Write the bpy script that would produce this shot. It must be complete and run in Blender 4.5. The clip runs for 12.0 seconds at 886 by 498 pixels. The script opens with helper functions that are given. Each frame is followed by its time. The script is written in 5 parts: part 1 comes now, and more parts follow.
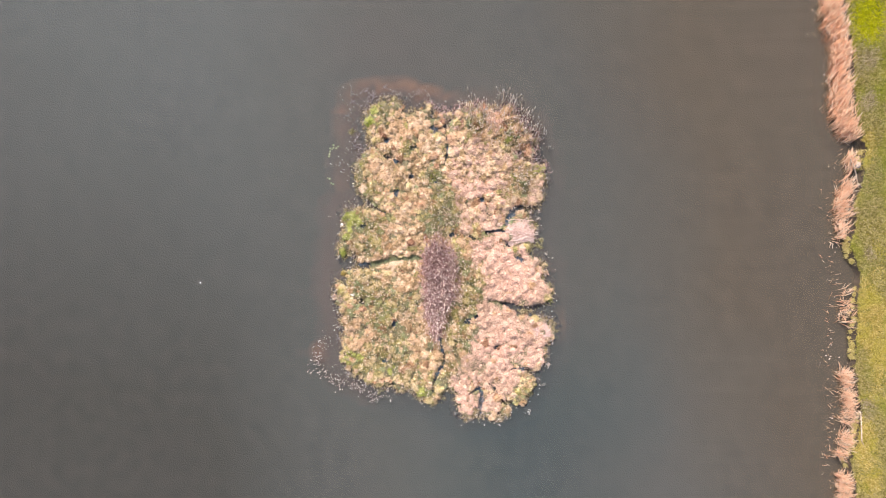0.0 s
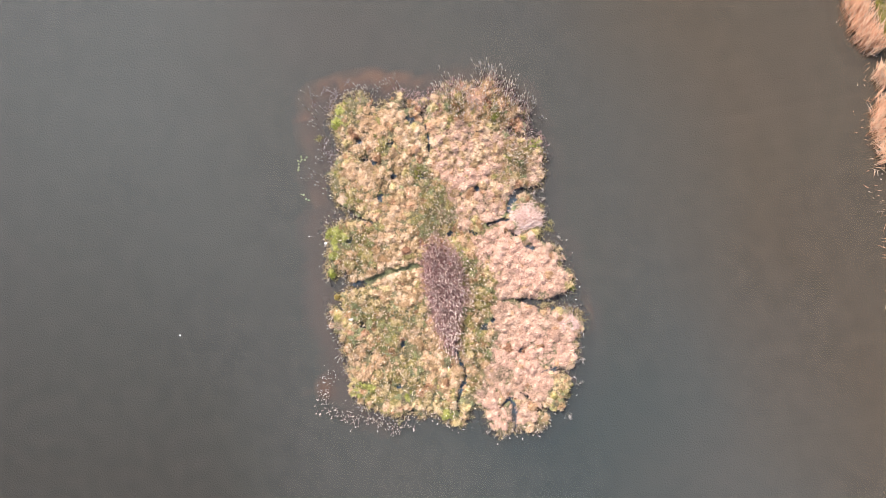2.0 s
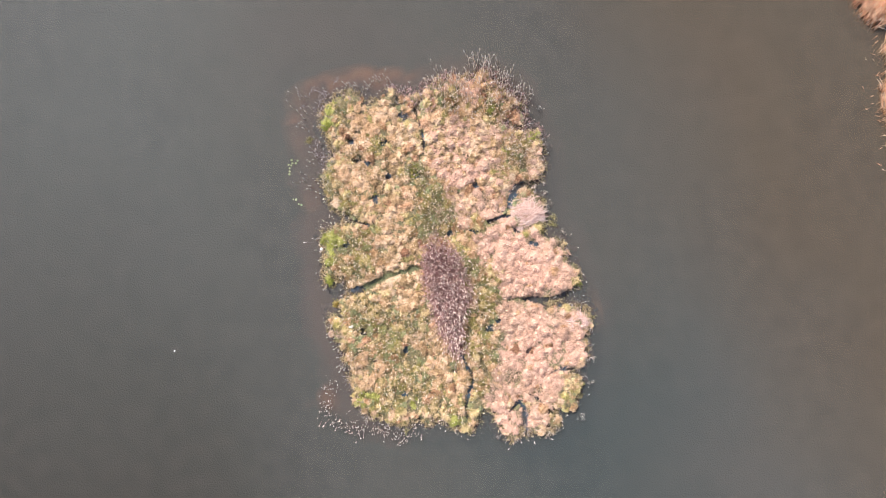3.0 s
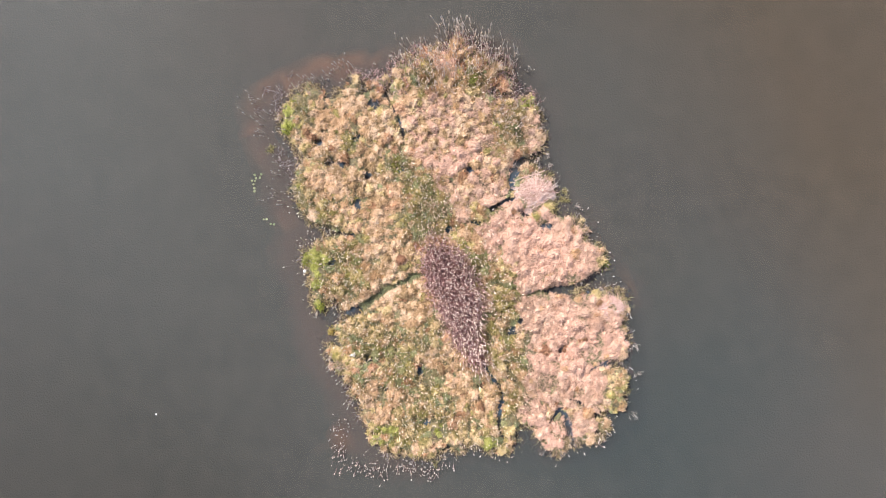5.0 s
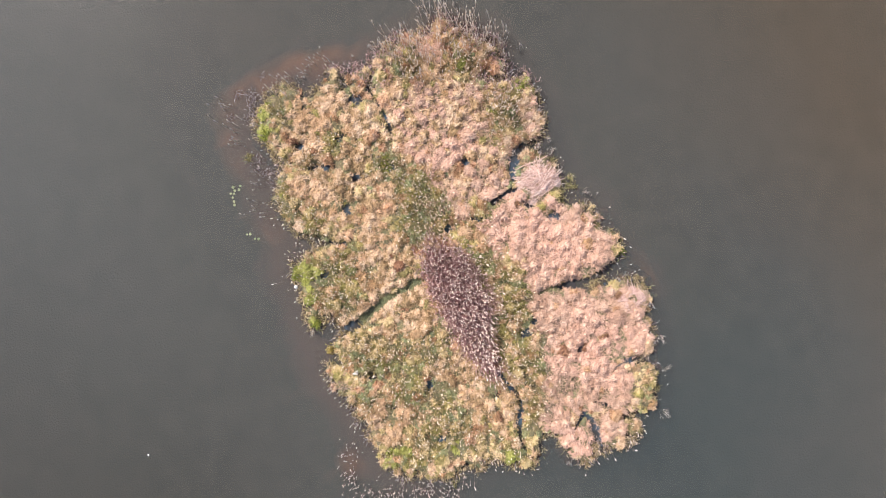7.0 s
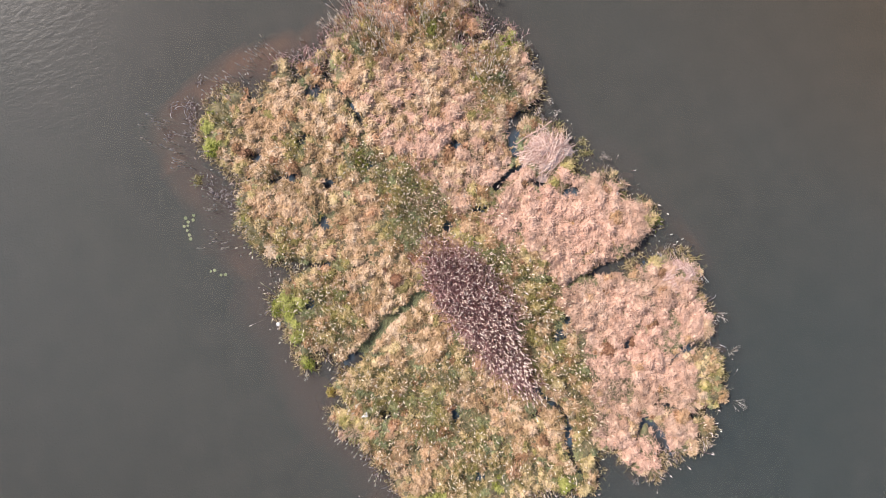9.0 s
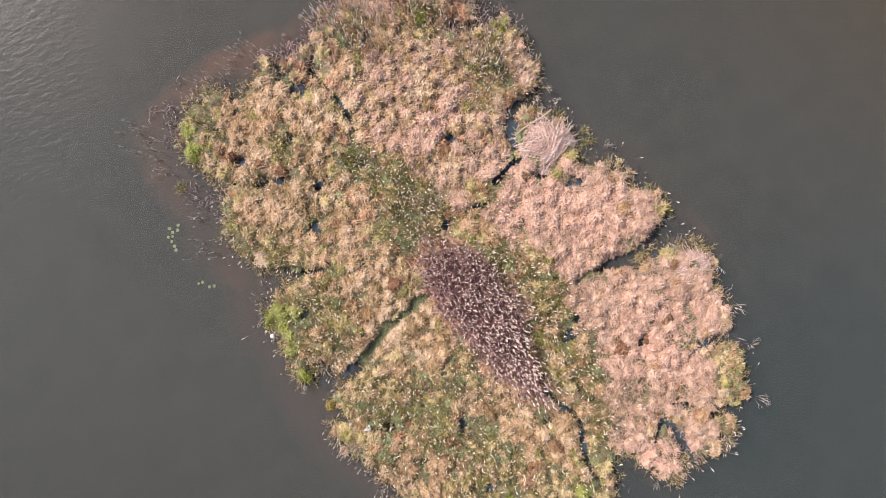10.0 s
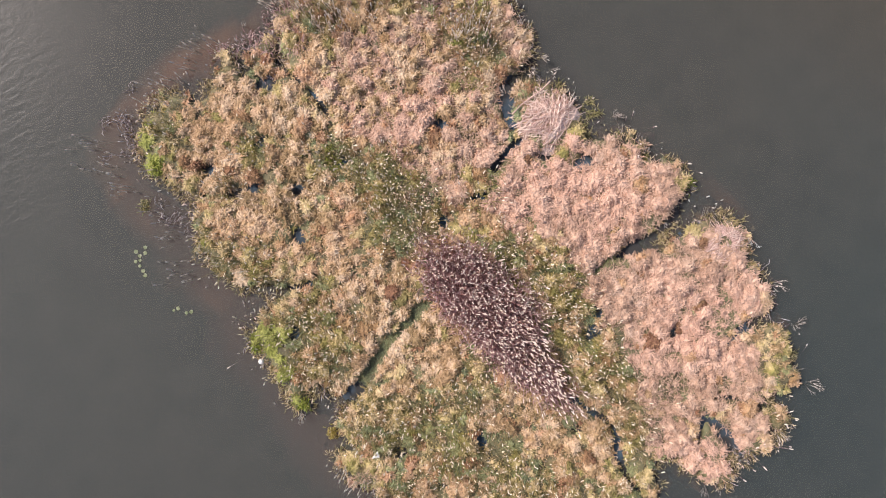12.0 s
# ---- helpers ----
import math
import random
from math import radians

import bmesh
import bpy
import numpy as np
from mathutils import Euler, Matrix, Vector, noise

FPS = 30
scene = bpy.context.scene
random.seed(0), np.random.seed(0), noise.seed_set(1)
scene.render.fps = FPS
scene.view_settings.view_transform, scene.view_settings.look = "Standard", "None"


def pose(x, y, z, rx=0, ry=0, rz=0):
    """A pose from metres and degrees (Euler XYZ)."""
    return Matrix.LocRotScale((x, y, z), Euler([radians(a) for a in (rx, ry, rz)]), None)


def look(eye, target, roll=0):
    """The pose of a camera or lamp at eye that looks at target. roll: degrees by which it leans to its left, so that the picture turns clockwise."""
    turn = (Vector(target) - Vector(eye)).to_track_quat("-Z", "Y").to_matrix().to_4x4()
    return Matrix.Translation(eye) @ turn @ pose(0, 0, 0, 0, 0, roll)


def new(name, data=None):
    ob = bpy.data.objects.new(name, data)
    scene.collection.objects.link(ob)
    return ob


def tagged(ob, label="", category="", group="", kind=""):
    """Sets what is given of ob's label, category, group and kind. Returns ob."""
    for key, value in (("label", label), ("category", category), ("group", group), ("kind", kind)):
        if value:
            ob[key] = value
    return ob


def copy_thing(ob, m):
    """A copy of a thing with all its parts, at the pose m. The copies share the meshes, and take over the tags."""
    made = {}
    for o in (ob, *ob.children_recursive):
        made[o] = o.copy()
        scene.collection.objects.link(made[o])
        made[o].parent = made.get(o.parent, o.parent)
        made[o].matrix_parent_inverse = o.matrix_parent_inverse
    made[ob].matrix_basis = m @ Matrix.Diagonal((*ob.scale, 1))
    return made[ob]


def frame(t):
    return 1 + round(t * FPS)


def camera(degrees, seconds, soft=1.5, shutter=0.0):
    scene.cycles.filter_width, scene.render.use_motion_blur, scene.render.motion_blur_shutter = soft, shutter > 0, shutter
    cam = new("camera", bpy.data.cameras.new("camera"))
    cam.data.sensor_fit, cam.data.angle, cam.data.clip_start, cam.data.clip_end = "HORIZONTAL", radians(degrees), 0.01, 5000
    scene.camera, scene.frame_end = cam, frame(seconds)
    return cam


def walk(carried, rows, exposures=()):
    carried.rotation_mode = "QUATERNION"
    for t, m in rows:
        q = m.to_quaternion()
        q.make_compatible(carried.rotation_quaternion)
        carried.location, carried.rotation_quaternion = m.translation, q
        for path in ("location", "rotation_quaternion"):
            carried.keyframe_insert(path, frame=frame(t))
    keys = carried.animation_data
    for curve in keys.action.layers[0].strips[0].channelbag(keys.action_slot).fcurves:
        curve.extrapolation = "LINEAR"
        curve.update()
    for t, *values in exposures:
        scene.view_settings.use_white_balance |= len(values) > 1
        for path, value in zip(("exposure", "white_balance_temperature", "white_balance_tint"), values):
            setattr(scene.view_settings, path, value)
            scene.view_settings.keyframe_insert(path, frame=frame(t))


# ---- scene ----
cam = camera(66.0, 12.0, soft=1.0)
# seconds, east, north, height, heading
ROWS = [
    (0.0, 0.000, 0.000, 28.747, 0.00), (0.5, 0.023, 0.008, 28.373, -1.27), (1.0, 0.044, 0.001, 27.917, -2.62),
    (1.3, 0.051, -0.004, 27.67, -3.34), (1.4, 0.056, -0.008, 27.50, -3.84), (1.5, 0.075, -0.020, 26.828, -5.82),
    (1.6, 0.100, -0.043, 25.82, -8.76), (1.7, 0.106, -0.046, 25.72, -9.04), (2.0, 0.112, -0.051, 25.465, -9.80),
    (2.5, 0.115, -0.061, 25.033, -11.07), (3.0, 0.127, -0.076, 24.520, -12.38), (3.2, 0.130, -0.086, 24.33, -12.90),
    (4.8, 0.142, -0.204, 21.306, -21.02), (5.0, 0.139, -0.208, 21.147, -21.47), (5.5, 0.141, -0.213, 20.735, -22.66),
    (6.0, 0.140, -0.217, 20.300, -23.89), (6.5, 0.141, -0.223, 19.894, -25.02), (7.0, 0.148, -0.232, 19.459, -26.25),
    (7.1, 0.148, -0.236, 19.37, -26.55), (7.2, 0.146, -0.250, 18.726, -28.48), (7.3, 0.145, -0.258, 17.78, -31.00),
    (7.4, 0.143, -0.260, 17.60, -31.45), (8.8, 0.132, -0.271, 16.40, -34.86), (9.0, 0.131, -0.273, 16.230, -35.34),
    (9.5, 0.136, -0.280, 15.818, -36.54), (10.0, 0.141, -0.303, 15.373, -37.78), (10.5, 0.137, -0.324, 14.976, -38.91),
    (11.0, 0.129, -0.347, 14.530, -40.26), (11.5, 0.127, -0.361, 14.148, -41.41), (12.0, 0.116, -0.379, 13.731, -42.77),
]
TILT, LEAN = -1.59, 0.39
EXPOSURES = [(0.0, 0.52, 6500, 18), (3.0, 0.45, 6500, 18), (5.0, 0.35, 6500, 18), (7.0, 0.23, 6500, 18), (9.0, 0.03, 6500, 18), (12.0, -0.13, 6500, 18)]
walk(cam, [(t, pose(x, y, z, TILT, LEAN, turn)) for t, x, y, z, turn in ROWS], EXPOSURES)

# ---- light: hazy spring sun from the north-west, open sky ----
SUN_AZ, SUN_EL = 112.0, 47.0
sun_dir = Vector((math.cos(radians(SUN_AZ)) * math.cos(radians(SUN_EL)), math.sin(radians(SUN_AZ)) * math.cos(radians(SUN_EL)), math.sin(radians(SUN_EL))))
world = bpy.data.worlds.new("sky")
scene.world = world
world.use_nodes = True
sky = world.node_tree.nodes.new("ShaderNodeTexSky")
sky.sky_type, sky.sun_disc = "NISHITA", False
sky.sun_elevation, sky.sun_rotation, sky.dust_density = radians(SUN_EL), radians(90 - SUN_AZ), 3.0
back = world.node_tree.nodes["Background"]
back.inputs["Strength"].default_value = 0.15
world.node_tree.links.new(sky.outputs["Color"], back.inputs["Color"])
lamp = bpy.data.lights.new("sun", "SUN")
lamp.energy, lamp.angle, lamp.color = 4.2, radians(6.0), (1.0, 0.93, 0.85)
new("sun", lamp).matrix_world = look(sun_dir * 60, (0, 0, 0))


# ---- materials ----
def node(nt, kind, **values):
    n = nt.nodes.new("ShaderNode" + kind)
    for key, value in values.items():
        if key in n.inputs:
            n.inputs[key].default_value = value
    return n


def mix_colour(nt, fac, a, b):
    n = nt.nodes.new("ShaderNodeMix")
    n.data_type = "RGBA"
    for socket, v in ((n.inputs[0], fac), (n.inputs[6], a), (n.inputs[7], b)):
        if isinstance(v, bpy.types.NodeSocket):
            nt.links.new(v, socket)
        else:
            socket.default_value = v if not isinstance(v, tuple) else (*v, 1.0)
    return n.outputs[2]


def ramp(nt, source, stops):
    n = nt.nodes.new("ShaderNodeValToRGB")
    for k, (at, colour) in enumerate(stops):
        e = n.color_ramp.elements[k] if k < 2 else n.color_ramp.elements.new(at)
        e.position, e.color = at, (*colour, 1.0)
    nt.links.new(source, n.inputs[0])
    return n.outputs["Color"]


def step(nt, source, low, high):
    n = node(nt, "MapRange")
    n.inputs["From Min"].default_value, n.inputs["From Max"].default_value = low, high
    nt.links.new(source, n.inputs["Value"])
    return n.outputs["Result"]


def grain(nt, scale, detail=4.0, distortion=0.0, stretch=None):
    tc = nt.nodes.new("ShaderNodeNewGeometry")
    n = node(nt, "TexNoise", Scale=scale, Detail=detail, Distortion=distortion)
    out = tc.outputs["Position"]
    if stretch:
        mp = nt.nodes.new("ShaderNodeMapping")
        mp.vector_type = "TEXTURE"
        mp.inputs["Rotation"].default_value, mp.inputs["Scale"].default_value = (0, 0, radians(stretch[0])), (stretch[1], stretch[2], 1)
        nt.links.new(out, mp.inputs["Vector"])
        out = mp.outputs["Vector"]
    nt.links.new(out, n.inputs["Vector"])
    return n.outputs["Fac"]


def material(name, stops, patch=None, patch_scale=0.7, rough=0.8, spec=0.25, by="island", bump=0.0, bump_scale=40.0, fine=12.0, thin=0.0):
    """Colours along stops by piece (by='island'), by object (by='object') or by fine grain (by='grain'), tinted in large patches."""
    m = bpy.data.materials.new(name)
    m.use_nodes = True
    nt = m.node_tree
    shader = nt.nodes["Principled BSDF"]
    if by == "tone":
        tone = nt.nodes.new("ShaderNodeAttribute")
        tone.attribute_name = "tone"
        both = node(nt, "Mix", Factor=0.10)
        nt.links.new(tone.outputs["Fac"], both.inputs[2])
        nt.links.new(nt.nodes.new("ShaderNodeNewGeometry").outputs["Random Per Island"], both.inputs[3])
        source = both.outputs[0]
    elif by == "island":
        source = nt.nodes.new("ShaderNodeNewGeometry").outputs["Random Per Island"]
    elif by == "object":
        source = nt.nodes.new("ShaderNodeObjectInfo").outputs["Random"]
    else:
        source = step(nt, grain(nt, fine, 6), 0.3, 0.7)
    colour = ramp(nt, source, stops)
    if patch:
        colour = mix_colour(nt, step(nt, grain(nt, patch_scale, 3), 0.45, 0.65), colour, mix_colour(nt, 0.55, colour, patch))
    if by != "grain":
        colour = mix_colour(nt, step(nt, grain(nt, 30, 4), 0.35, 0.75), colour, mix_colour(nt, 0.35, colour, tuple(0.55 * c for c in stops[0][1])))
    nt.links.new(colour, shader.inputs["Base Color"])
    shader.inputs["Roughness"].default_value = rough
    shader.inputs["Specular IOR Level"].default_value = spec
    if thin:
        glow = nt.nodes.new("ShaderNodeBsdfTranslucent")
        nt.links.new(colour, glow.inputs["Color"])
        both = node(nt, "MixShader", Fac=thin)
        nt.links.new(shader.outputs[0], both.inputs[1])
        nt.links.new(glow.outputs[0], both.inputs[2])
        nt.links.new(both.outputs[0], nt.nodes["Material Output"].inputs["Surface"])
    if bump:
        b = node(nt, "Bump", Strength=bump, Distance=0.02)
        nt.links.new(grain(nt, bump_scale, 5), b.inputs["Height"])
        nt.links.new(b.outputs["Normal"], shader.inputs["Normal"])
    return m


STRAW = material("pale_straw", [(0.0, (0.40, 0.26, 0.18)), (0.3, (0.57, 0.385, 0.27)), (0.6, (0.65, 0.45, 0.322)), (1.0, (0.705, 0.525, 0.40))], (0.82, 0.53, 0.40), 0.5, rough=0.75, by="tone")
TAN = material("tan_sedge", [(0.0, (0.28, 0.195, 0.095)), (0.3, (0.50, 0.35, 0.19)), (0.55, (0.705, 0.515, 0.33)), (1.0, (0.775, 0.62, 0.445))], (0.66, 0.43, 0.25), 0.7, rough=0.75, by="tone")
OLIVE = material("olive_sedge", [(0.0, (0.18, 0.16, 0.06)), (0.3, (0.47, 0.365, 0.165)), (0.65, (0.74, 0.56, 0.315)), (1.0, (0.86, 0.71, 0.43))], (0.38, 0.36, 0.10), 0.9, rough=0.75, by="tone")
RUSSET = material("russet_sedge", [(0.0, (0.20, 0.10, 0.06)), (0.4, (0.46, 0.26, 0.14)), (0.7, (0.68, 0.43, 0.26)), (1.0, (0.82, 0.60, 0.42))], (0.48, 0.35, 0.16), 0.9, rough=0.75, by="tone")
MOSS = material("green_moss", [(0.0, (0.16, 0.18, 0.10)), (0.4, (0.30, 0.345, 0.18)), (0.75, (0.43, 0.45, 0.22)), (1.0, (0.64, 0.58, 0.31))], (0.34, 0.32, 0.13), 0.9, by="tone")
GRASSLET = material("marsh_grass", [(0.0, (0.16, 0.13, 0.06)), (0.4, (0.38, 0.29, 0.14)), (0.75, (0.64, 0.48, 0.28)), (1.0, (0.90, 0.72, 0.50))], (0.36, 0.305, 0.13), 0.8)
BRIGHTMOSS = material("bright_moss", [(0.0, (0.20, 0.20, 0.06)), (0.4, (0.38, 0.41, 0.11)), (0.75, (0.50, 0.50, 0.17)), (1.0, (0.66, 0.62, 0.28))], (0.33, 0.36, 0.07), 1.5, by="tone")
FRESH = material("fresh_green", [(0.0, (0.22, 0.28, 0.04)), (0.6, (0.37, 0.42, 0.07)), (1.0, (0.58, 0.56, 0.19))], rough=0.6, thin=0.35)
SAGE = material("dull_green_leaf", [(0.0, (0.17, 0.16, 0.06)), (0.5, (0.40, 0.37, 0.15)), (1.0, (0.72, 0.60, 0.36))], rough=0.7, thin=0.3)
LITTER = material("maroon_litter", [(0.0, (0.30, 0.155, 0.155)), (0.5, (0.55, 0.35, 0.34)), (1.0, (0.84, 0.62, 0.57))], thin=0.2)
STEM = material("dry_stem", [(0.0, (0.66, 0.52, 0.42)), (0.5, (0.84, 0.71, 0.59)), (1.0, (0.92, 0.84, 0.74))])
FLUFF = material("seed_fluff", [(0.0, (0.74, 0.57, 0.48)), (0.5, (0.88, 0.74, 0.64)), (1.0, (0.95, 0.86, 0.77))], rough=0.95, spec=0.1)
CREAM = material("cream_seed_fluff", [(0.0, (0.70, 0.58, 0.39)), (0.5, (0.86, 0.75, 0.57)), (1.0, (0.94, 0.86, 0.71))], rough=0.95, spec=0.1)
GLOWFLUFF = material("loose_seed_fluff", [(0.0, (0.93, 0.83, 0.72)), (1.0, (0.98, 0.93, 0.85))], rough=0.95, spec=0.1, thin=0.2)
PALELEAF = material("pale_cattail_leaf", [(0.0, (0.66, 0.52, 0.40)), (0.5, (0.86, 0.74, 0.62)), (1.0, (0.95, 0.88, 0.80))], thin=0.2)
DRYLEAF = material("bleached_cattail_leaf", [(0.0, (0.74, 0.62, 0.52)), (1.0, (0.95, 0.89, 0.82))], by="object", thin=0.2)
DARKSTEM = material("dead_dark_stem", [(0.0, (0.06, 0.045, 0.05)), (0.5, (0.20, 0.15, 0.16)), (1.0, (0.66, 0.57, 0.55))])
REED = material("shore_reed", [(0.0, (0.74, 0.42, 0.26)), (0.3, (0.95, 0.65, 0.43)), (0.7, (0.97, 0.77, 0.55)), (1.0, (0.98, 0.89, 0.74))], rough=0.65, thin=0.5)
LUSH = material("lush_bank_grass", [(0.0, (0.34, 0.38, 0.005)), (0.6, (0.56, 0.58, 0.008)), (1.0, (0.74, 0.70, 0.03))], rough=0.8, spec=0.08, thin=0.4)
STALK = material("nest_stalk", [(0.0, (0.46, 0.29, 0.24)), (0.45, (0.78, 0.57, 0.48)), (1.0, (0.93, 0.79, 0.68))], by="object", rough=0.7)
NESTBED = material("nest_litter", [(0.0, (0.36, 0.23, 0.17)), (0.5, (0.64, 0.45, 0.36)), (1.0, (0.84, 0.64, 0.52))], by="grain", fine=25.0, bump=0.8, bump_scale=30)
TWIG = material("grey_twig", [(0.0, (0.40, 0.33, 0.28)), (0.6, (0.68, 0.59, 0.51)), (1.0, (0.86, 0.78, 0.70))])
NESTDARK = material("dark_nest_litter", [(0.0, (0.26, 0.16, 0.15)), (0.5, (0.52, 0.35, 0.30)), (1.0, (0.76, 0.56, 0.48))], by="grain", fine=25.0, bump=0.8, bump_scale=30)
PAD = material("lily_pad", [(0.0, (0.14, 0.17, 0.07)), (1.0, (0.24, 0.26, 0.13))], by="object", rough=0.35, spec=0.5)
WHITE = material("white_plastic", [(0.0, (0.74, 0.74, 0.70)), (1.0, (0.86, 0.85, 0.80))], by="grain", fine=8.0, rough=0.45)
BARK = material("bleached_wood", [(0.0, (0.34, 0.25, 0.18)), (1.0, (0.66, 0.54, 0.40))], by="grain", fine=14.0, bump=0.5)
STONE = material("pale_stone", [(0.0, (0.34, 0.31, 0.26)), (1.0, (0.55, 0.50, 0.42))], by="grain", fine=9.0, bump=0.5)
GRASS = material("bank_grass", [(0.0, (0.17, 0.15, 0.05)), (0.5, (0.42, 0.37, 0.12)), (1.0, (0.68, 0.58, 0.30))], (0.34, 0.40, 0.005), 0.8, spec=0.1, thin=0.35)
YELLOW = material("yellow_bank_plant", [(0.0, (0.36, 0.31, 0.08)), (0.6, (0.64, 0.54, 0.20)), (1.0, (0.84, 0.72, 0.42))], thin=0.2)
DULL = material("worn_bank_grass", [(0.0, (0.20, 0.16, 0.08)), (0.5, (0.44, 0.37, 0.20)), (1.0, (0.66, 0.56, 0.38))], (0.36, 0.36, 0.12), 1.5, spec=0.1, thin=0.3)
BANKSTRAW = material("straw_bank_grass", [(0.0, (0.32, 0.25, 0.05)), (0.5, (0.62, 0.50, 0.14)), (1.0, (0.82, 0.68, 0.32))], (0.48, 0.46, 0.06), 1.5, spec=0.1, thin=0.35)
PEAT = material("wet_peat", [(0.0, (0.08, 0.068, 0.045)), (0.5, (0.17, 0.15, 0.085)), (1.0, (0.32, 0.27, 0.14))], (0.20, 0.225, 0.11), 1.1, by="grain", fine=6.0, rough=0.7, bump=0.9, bump_scale=25)


def lake_material(name, low, high, east, patch, clear, ripple, rough, tint_span=(0.35, 0.65)):
    m = bpy.data.materials.new(name)
    m.use_nodes = True
    nt = m.node_tree
    shader = nt.nodes["Principled BSDF"]
    colour = mix_colour(nt, step(nt, grain(nt, patch, 2), *tint_span), low, high)
    if east:
        plan = nt.nodes.new("ShaderNodeNewGeometry").outputs["Position"]

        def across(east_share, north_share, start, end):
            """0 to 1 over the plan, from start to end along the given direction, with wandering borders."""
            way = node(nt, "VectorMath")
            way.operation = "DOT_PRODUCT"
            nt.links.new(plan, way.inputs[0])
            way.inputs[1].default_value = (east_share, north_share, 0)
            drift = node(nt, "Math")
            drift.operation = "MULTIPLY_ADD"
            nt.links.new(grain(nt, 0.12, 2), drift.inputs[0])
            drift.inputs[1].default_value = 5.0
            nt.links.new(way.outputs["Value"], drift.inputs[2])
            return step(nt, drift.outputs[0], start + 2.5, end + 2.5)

        def both(p, q):
            product = node(nt, "Math")
            product.operation = "MULTIPLY"
            nt.links.new(p, product.inputs[0])
            nt.links.new(q, product.inputs[1])
            return product.outputs[0]

        # lighter west: pale sky reflection painted into the water's colour
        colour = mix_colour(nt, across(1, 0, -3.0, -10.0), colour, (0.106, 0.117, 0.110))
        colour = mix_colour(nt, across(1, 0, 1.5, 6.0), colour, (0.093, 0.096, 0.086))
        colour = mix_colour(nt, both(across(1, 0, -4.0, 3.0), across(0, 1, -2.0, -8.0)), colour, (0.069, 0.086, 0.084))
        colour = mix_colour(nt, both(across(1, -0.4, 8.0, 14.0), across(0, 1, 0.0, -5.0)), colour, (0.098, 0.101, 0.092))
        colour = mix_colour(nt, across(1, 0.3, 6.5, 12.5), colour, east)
        # darker south-west: lens falloff painted into the water's colour
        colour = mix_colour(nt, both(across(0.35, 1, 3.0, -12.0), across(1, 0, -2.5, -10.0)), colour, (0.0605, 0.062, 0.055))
    nt.links.new(colour, shader.inputs["Base Color"])
    shader.inputs["Roughness"].default_value, shader.inputs["IOR"].default_value = rough, 1.33
    shader.inputs["Specular IOR Level"].default_value = 0.15
    wind = step(nt, grain(nt, 0.13, 2), 0.30, 0.58)
    if east:
        wind = both(wind, across(1, 0, 2.0, -6.0))
    waves = node(nt, "Math")
    waves.operation = "MULTIPLY"
    nt.links.new(grain(nt, 8.2, 2, 0.4, (-14, 2.2, 1.0)), waves.inputs[0])
    nt.links.new(wind, waves.inputs[1])
    b = node(nt, "Bump", Strength=ripple, Distance=0.05)
    nt.links.new(waves.outputs[0], b.inputs["Height"])
    nt.links.new(b.outputs["Normal"], shader.inputs["Normal"])
    see = nt.nodes.new("ShaderNodeBsdfTransparent")
    see.inputs["Color"].default_value = (0.75, 0.72, 0.62, 1)
    mixed = node(nt, "MixShader", Fac=clear)
    nt.links.new(shader.outputs[0], mixed.inputs[1])
    nt.links.new(see.outputs[0], mixed.inputs[2])
    nt.links.new(mixed.outputs[0], nt.nodes["Material Output"].inputs["Surface"])
    return m


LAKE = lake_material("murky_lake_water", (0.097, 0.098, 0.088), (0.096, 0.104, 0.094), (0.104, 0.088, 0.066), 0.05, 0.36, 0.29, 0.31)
# blue patches: sky reflection painted into the pool water's colour
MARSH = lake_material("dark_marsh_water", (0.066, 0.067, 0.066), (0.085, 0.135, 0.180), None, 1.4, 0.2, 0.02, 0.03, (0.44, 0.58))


ROOTMUD = (0.265, 0.140, 0.124)


def silted(m):
    """The mat below the water line carries the same brown silt as the bed round it."""
    nt = m.node_tree
    slot = nt.nodes["Principled BSDF"].inputs["Base Color"]
    height = nt.nodes.new("ShaderNodeSeparateXYZ")
    nt.links.new(nt.nodes.new("ShaderNodeNewGeometry").outputs["Position"], height.inputs[0])
    nt.links.new(mix_colour(nt, step(nt, height.outputs["Z"], -0.04, -0.20), slot.links[0].from_socket, ROOTMUD), slot)


silted(PEAT)


def grey_south(m):
    """Grey mixed into the litter on the south side of the large nest."""
    nt = m.node_tree
    slot = nt.nodes["Principled BSDF"].inputs["Base Color"]
    plan = nt.nodes.new("ShaderNodeSeparateXYZ")
    nt.links.new(nt.nodes.new("ShaderNodeNewGeometry").outputs["Position"], plan.inputs[0])
    ragged = node(nt, "Math")
    ragged.operation = "MULTIPLY_ADD"
    nt.links.new(grain(nt, 9.0, 4), ragged.inputs[0])
    ragged.inputs[1].default_value = 0.5
    nt.links.new(plan.outputs["Y"], ragged.inputs[2])
    grey = mix_colour(nt, step(nt, grain(nt, 45, 4), 0.35, 0.65), (0.42, 0.34, 0.31), (0.74, 0.62, 0.57))
    nt.links.new(mix_colour(nt, step(nt, ragged.outputs[0], 0.0, -0.25), slot.links[0].from_socket, grey), slot)


grey_south(NESTBED)


